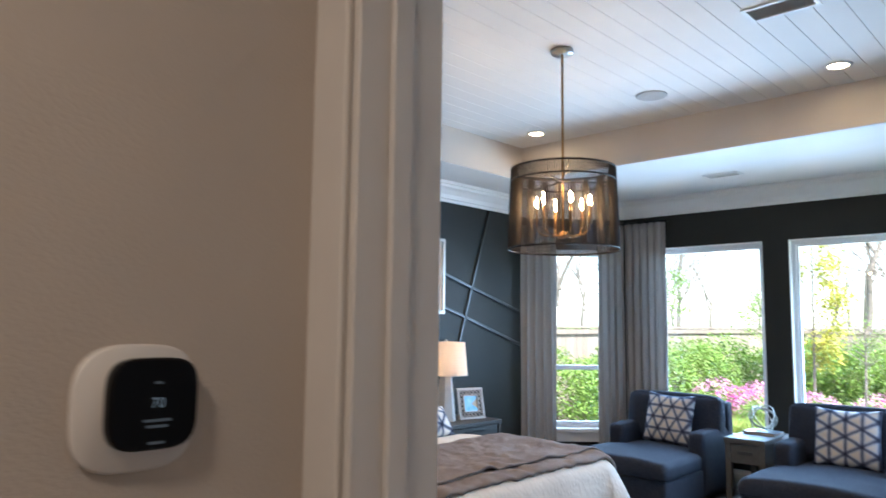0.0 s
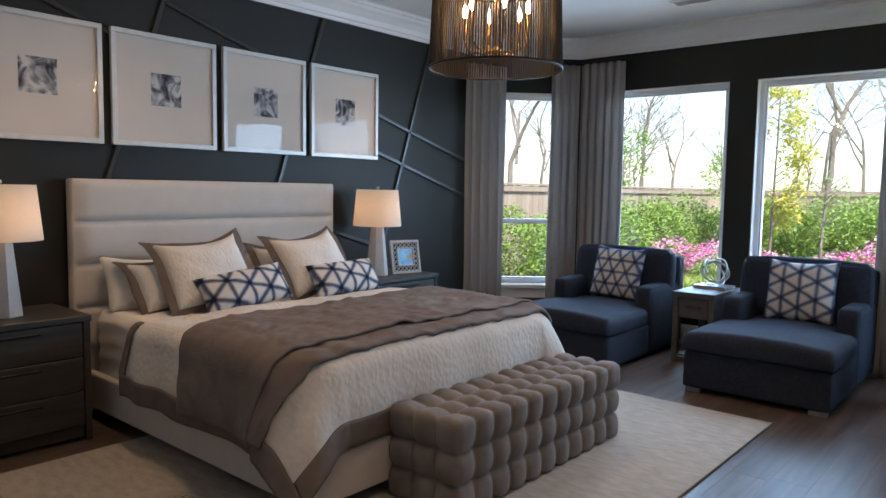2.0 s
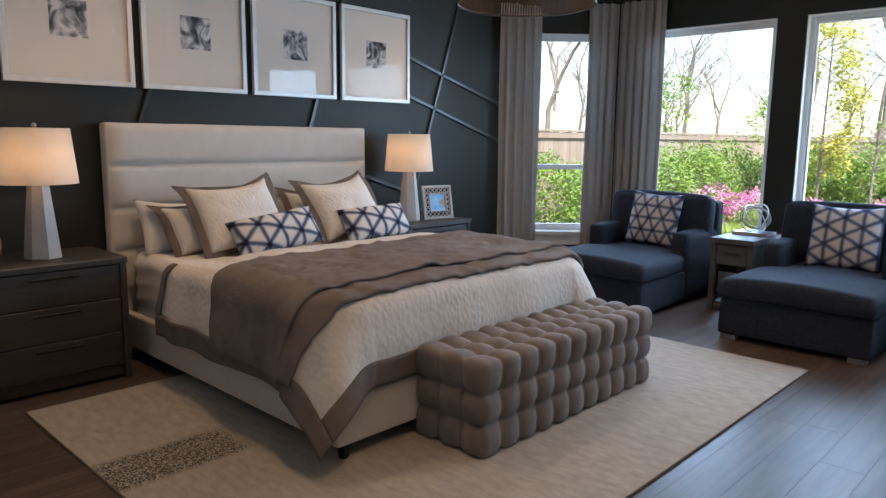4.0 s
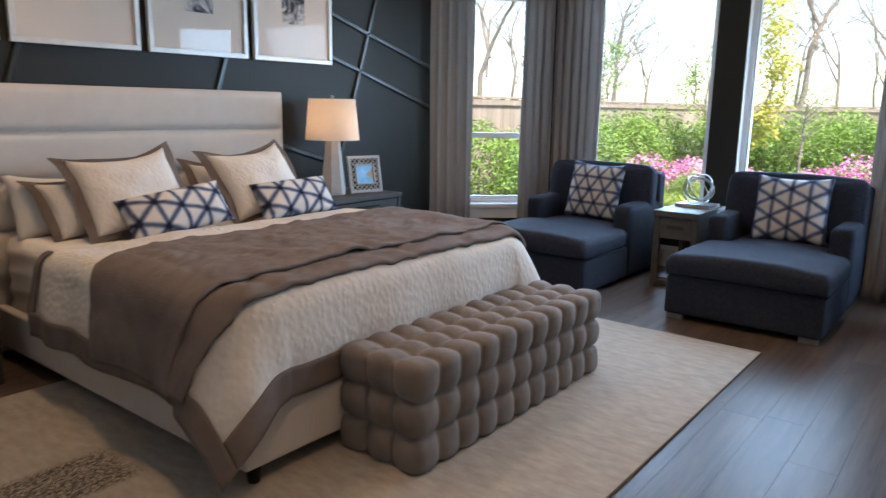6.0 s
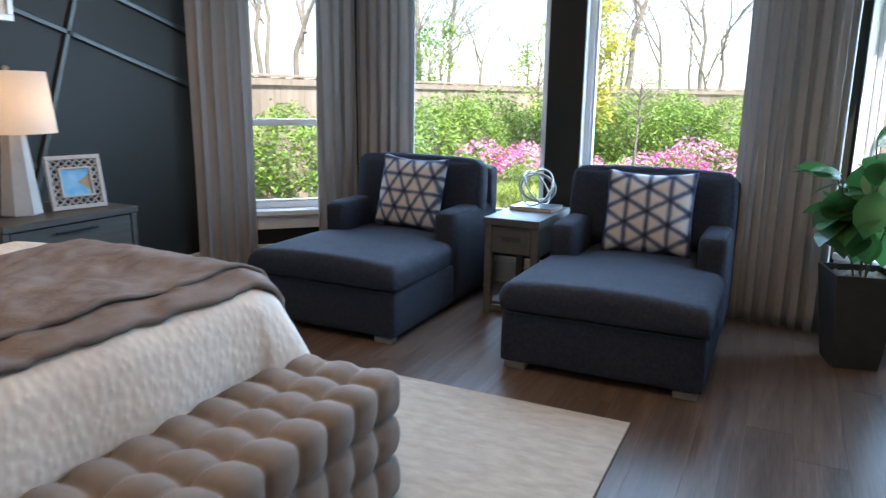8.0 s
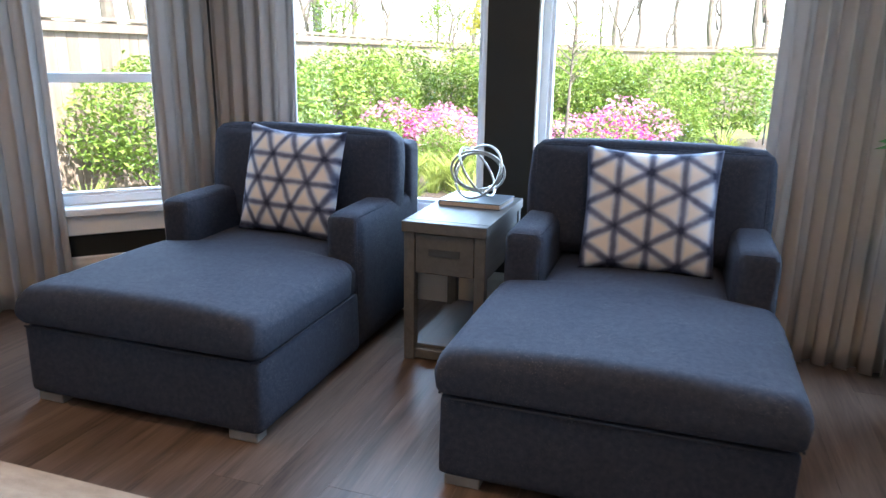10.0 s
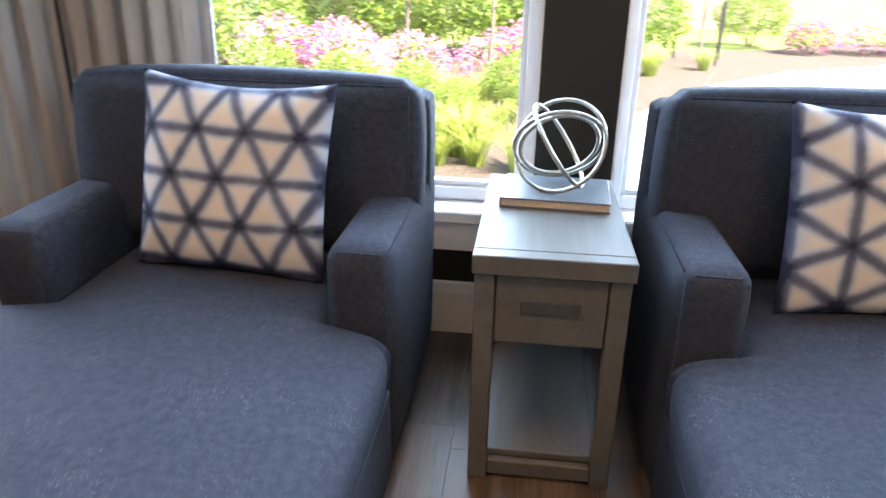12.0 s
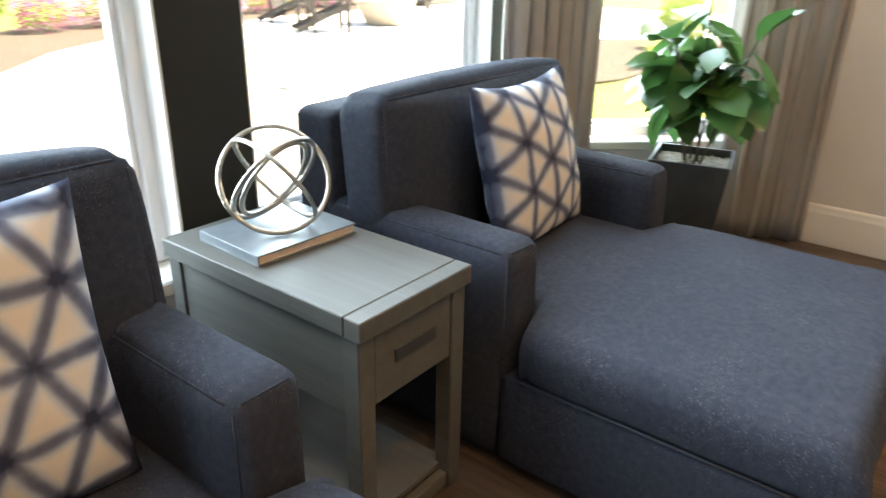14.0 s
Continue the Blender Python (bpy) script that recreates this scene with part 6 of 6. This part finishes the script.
gs += [(-5.0 + 2.6 * r.random() + 0.25 * i % 0.5, 10.0 + 3.2 * r.random()) for i in range(26)]
for k, (x, y) in enumerate(gs):
    m = pose(x, y, Z0, 0, 0, r.uniform(0, 360))
    if first is None:
        first = thing("grass_clump", "yellow-green clump of arching ornamental grass", "grass clump", group="grass clumps")
        b = new("blades", TUFT)
        b.parent = first
        first.matrix_basis = m
    else:
        o = copy_thing(first, m)
        q = r.uniform(0.8, 1.3)
        o.scale = (q, q, q)


# trees
def limbs(bm, p, d, L, r, depth, rg):
    """A crooked limb that forks; the twigs grow finer and wander."""
    mid = p + d * L * 0.5 + Vector((rg.uniform(-1, 1), rg.uniform(-1, 1), rg.uniform(-1, 1))) * L * 0.07
    q = p + d * L
    n = 7 if depth > 4 else (5 if depth > 2 else 3)
    rod(bm, p, mid, r, n, r * 0.85)
    rod(bm, mid, q, r * 0.85, n, r * 0.68)
    if depth == 0:
        return
    for k in range(3 if depth in (6, 4, 2, 1) else 2):
        nd = (d * 0.9 + Vector((rg.uniform(-1, 1), rg.uniform(-1, 1), rg.uniform(-0.55, 0.75))) * (0.62 + 0.07 * (6 - depth))).normalized()
        start = q if k == 0 else p.lerp(q, rg.uniform(0.45, 0.95))
        limbs(bm, start, nd, L * rg.uniform(0.58, 0.92), r * rg.uniform(0.50, 0.68), depth - 1, rg)


def bare_tree(seed, h, r):
    rg = random.Random(seed)
    ob = thing("bare_tree", "tall leafless tree beyond the fence", "tree", group="bare trees")
    bm = bmesh.new()
    base = Vector((0, 0, -0.05))
    top = Vector((rg.uniform(-0.4, 0.4), rg.uniform(-0.3, 0.3), h * 0.22))
    rod(bm, base, top, r, 9, r * 0.8)
    part("trunk", bm, M_BARK, ob)
    bm = bmesh.new()
    limbs(bm, top - (top - base) * 0.02, (top - base).normalized(), h * 0.22, r * 0.8, 6, rg)
    part("branches", bm, M_BARK, ob)
    return ob


kinds = [bare_tree(2, 11, 0.13), bare_tree(9, 9, 0.085), bare_tree(17, 12, 0.11)]
tr = [(-6.35, 27.0), (-2.0, 29.0), (-9.5, 31.0), (-11.2, 22.0), (-12.5, 27.0), (-4.3, 33.0), (0.9, 31.0), (-15.5, 33.0), (-8.3, 36.0), (3.6, 34.0), (-13.6, 17.5), (-10.4, 13.5), (7.5, 32.0), (-5.6, 40.0), (-18.5, 24.0), (-0.4, 38.0), (-3.1, 27.0)]
tr += [(-13.0 + 1.35 * i, 25.8 + (i * 7 % 5) * 0.8) for i in range(12)] + [(-9.2 - 0.3 * i, 11.0 + 2.3 * i) for i in range(6)]
for k, (x, y) in enumerate(tr):
    if k < 3:
        kinds[k].matrix_basis = pose(x, y, GROUND)
    else:
        o = copy_thing(kinds[k % 3], pose(x, y, GROUND, 0, 0, 83 * k))
        q = 0.85 + 0.1 * (k % 4) if k < 17 else 0.5 + 0.06 * (k % 4)
        o.scale = (q, q, q)


def young_tree(name, x, y, h, crown_n, size, rad, material, label, seed, low=0.25):
    ob = thing(name, label, "tree", (x, y, Z0))
    rg = random.Random(seed)
    bm = bmesh.new()
    rod(bm, (0, 0, -0.02), (0.05, 0.02, h * 0.9), 0.03, 8, 0.01)
    part("trunk", bm, M_BARK, ob)
    bm = bmesh.new()
    V, Fs = [], []
    for k in range(20):
        z = h * (low + (0.95 - low) * k / 20)
        a = rg.uniform(0, 6.28)
        e = rad * (0.55 + 0.6 * math.sin(math.pi * (k + 2) / 22)) * rg.uniform(0.6, 1.2)
        tip = Vector((e * math.cos(a), e * math.sin(a), z + e * 0.7))
        rod(bm, (0.05 * z / h, 0, z), tip, 0.010, 5, 0.003)
        v, f = leaf_cloud(None, crown_n // 20, 0.26 * (0.7 + rad), size, seed + k, 0.9, 0.1, 0.6)
        q = len(V)
        V += [p + tip * 0.85 + Vector((0, 0, z * 0.15)) for p in v]
        Fs += [tuple(i + q for i in g) for g in f]
    part("limbs", bm, M_BARK, ob)
    c = new("crown", cloud_mesh("crown", [(V, Fs)], [material]))
    c.parent = ob
    return ob


young_tree("young_tree", -4.2, 14.6, 3.7, 3600, 0.045, 0.5, M_YELLOW, "slender young tree with yellow-green spring leaves", 51)
young_tree("young_tree", -5.9, 17.2, 2.5, 1100, 0.040, 0.5, M_HEDGE, "small green young tree above the hedge", 57, 0.4)
young_tree("young_tree", -10.0, 20.5, 3.4, 1600, 0.06, 0.7, M_HEDGE, "green young tree beyond the fence", 61, 0.4)
young_tree("sapling", 0.13, 17.25, 2.6, 500, 0.035, 0.5, M_HEDGE, "thin staked sapling with sparse leaves", 64, 0.4)
young_tree("sapling", -3.0, 13.0, 1.9, 260, 0.03, 0.35, M_HEDGE, "thin young sapling among the azaleas", 67, 0.6)
for x, y in ((-0.19, 17.65), (0.54, 17.66), (0.3, 16.8)):
    bm = bmesh.new()
    rod(bm, (0, 0, -0.05), (0, 0, 0.95), 0.018, 7)
    tagged(part("tree_stake", bm, M_CHAIRWOOD, None, "", False, pose(x, y, Z0)), "dark wooden stake beside the sapling", "stake", "tree stakes")


# garden lights
def path_light(x, y, s=1.0):
    ob = thing("path_light", "dark bronze mushroom garden path light", "garden light", (x, y, Z0), group="path lights")
    bm = bmesh.new()
    rod(bm, (0, 0, -0.03), (0, 0, 0.40), 0.009, 8)
    part("stake", bm, M_BRONZE, ob)
    bm = bmesh.new()
    lathe(bm, [(0.085, 0.38), (0.088, 0.39), (0.075, 0.43), (0.04, 0.455), (0.006, 0.46)], 24)
    part("hood", bm, M_BRONZE, ob, "", True)
    return ob


for x, y in ((-2.72, 8.2), (-2.05, 12.0)):
    path_light(x, y)


# garden chairs and fire bowl
def adirondack(x, y, rz):
    ob = thing("garden_chair", "black slatted wooden garden chair with a sloping back", "garden chair", (x, y, GROUND + 0.06), rz, group="garden chairs")
    for k in range(5):
        part("seat_slat", boxbm(-0.26, 0.26, -0.05, 0.05, 0, 0.02), M_CHAIRWOOD, ob, "", False, pose(0, -0.22 + 0.11 * k, 0.37 - 0.03 * k))
    for k in range(6):
        part("back_slat", boxbm(-0.04, 0.04, 0, 0.02, 0, 0.72 - 0.05 * abs(k - 2.5)), M_CHAIRWOOD, ob, "", False, pose(-0.23 + 0.092 * k, 0.27, 0.24, -25))
    for s in (-1, 1):
        part("arm", boxbm(s * 0.29 - 0.06, s * 0.29 + 0.06, -0.34, 0.42, 0.55, 0.572), M_CHAIRWOOD, ob)
        part("front_leg", boxbm(s * 0.29 - 0.02, s * 0.29 + 0.02, -0.30, -0.22, 0, 0.55), M_CHAIRWOOD, ob)
        part("rear_leg", boxbm(s * 0.26 - 0.015, s * 0.26 + 0.015, -0.30, 0.72, 0.0, 0.09), M_CHAIRWOOD, ob, "", False, pose(0, 0, 0.30, -24))
        part("back_post", boxbm(s * 0.29 - 0.02, s * 0.29 + 0.02, 0.34, 0.40, 0, 0.55), M_CHAIRWOOD, ob)
    return ob


adirondack(6.0, 15.6, 60)
adirondack(9.2, 16.3, -60)
adirondack(6.6, 17.3, 20)
bowl = thing("fire_bowl", "round sand-coloured concrete fire bowl on the patio", "fire bowl", (7.7, 15.8, GROUND + 0.06))
bm = bmesh.new()
lathe(bm, [(0.36, 0.0), (0.40, 0.02), (0.60, 0.40), (0.62, 0.46), (0.56, 0.46), (0.50, 0.36), (0.02, 0.34)], 40)
part("bowl", bm, M_BOWL, bowl, "", True)
bm = bmesh.new()
v = sheet(bm, lambda u, w: Vector(((u - 0.5) * 0.66, (w - 0.5) * 0.66, 0.38 + 0.03 * noise.noise((u * 12, w * 12, 3)))), 14, 14)
part("stones", bm, M_SOIL, bowl)

# ---- floor planks ----
PW = 0.182
PLANK = {}


def plank(x, y0, y1, x0, x1):
    """One board of the floor, cut to the walls; boards of one size share their mesh."""
    key = (round(y1 - y0, 3), round(x0, 3), round(x1, 3))
    if key not in PLANK:
        me = bpy.data.meshes.new("plank")
        bm = boxbm(x0 + 0.0003, x1 - 0.0002, -key[0] / 2 + 0.0002, key[0] / 2 - 0.0002, -0.0115, 0.0, bevel=0.0004)
        bm.to_mesh(me)
        bm.free()
        me.materials.append(M_FLOOR)
        PLANK[key] = me
    ob = new("plank", PLANK[key])
    ob.parent = floor
    ob.location = (x, (y0 + y1) / 2, 0)


rg = random.Random(3)
x = BED_X + PW / 2 - 0.1
while x < 0.62:
    y = -1.7 - rg.uniform(0, 1.0)
    lo = -1.62 if -0.9 < x < 0.5 else HALL_Y + 0.02
    hi = WIN_Y + 0.05 - max(0.0, BED_X + CH - x - PW / 2, x - PW / 2 - (RIGHT_X - CH))
    if x > RIGHT_X + 0.05:
        hi = HALL_Y + 0.02
    while y < hi:
        L = rg.choice((1.2, 1.5, 1.83))
        a, b = max(y, lo), min(y + L, hi)
        if b - a > 0.05:
            plank(x, a, b, max(-PW / 2, BED_X - 0.05 - x), min(PW / 2, 0.5 - x))
        y += L
    x += PW
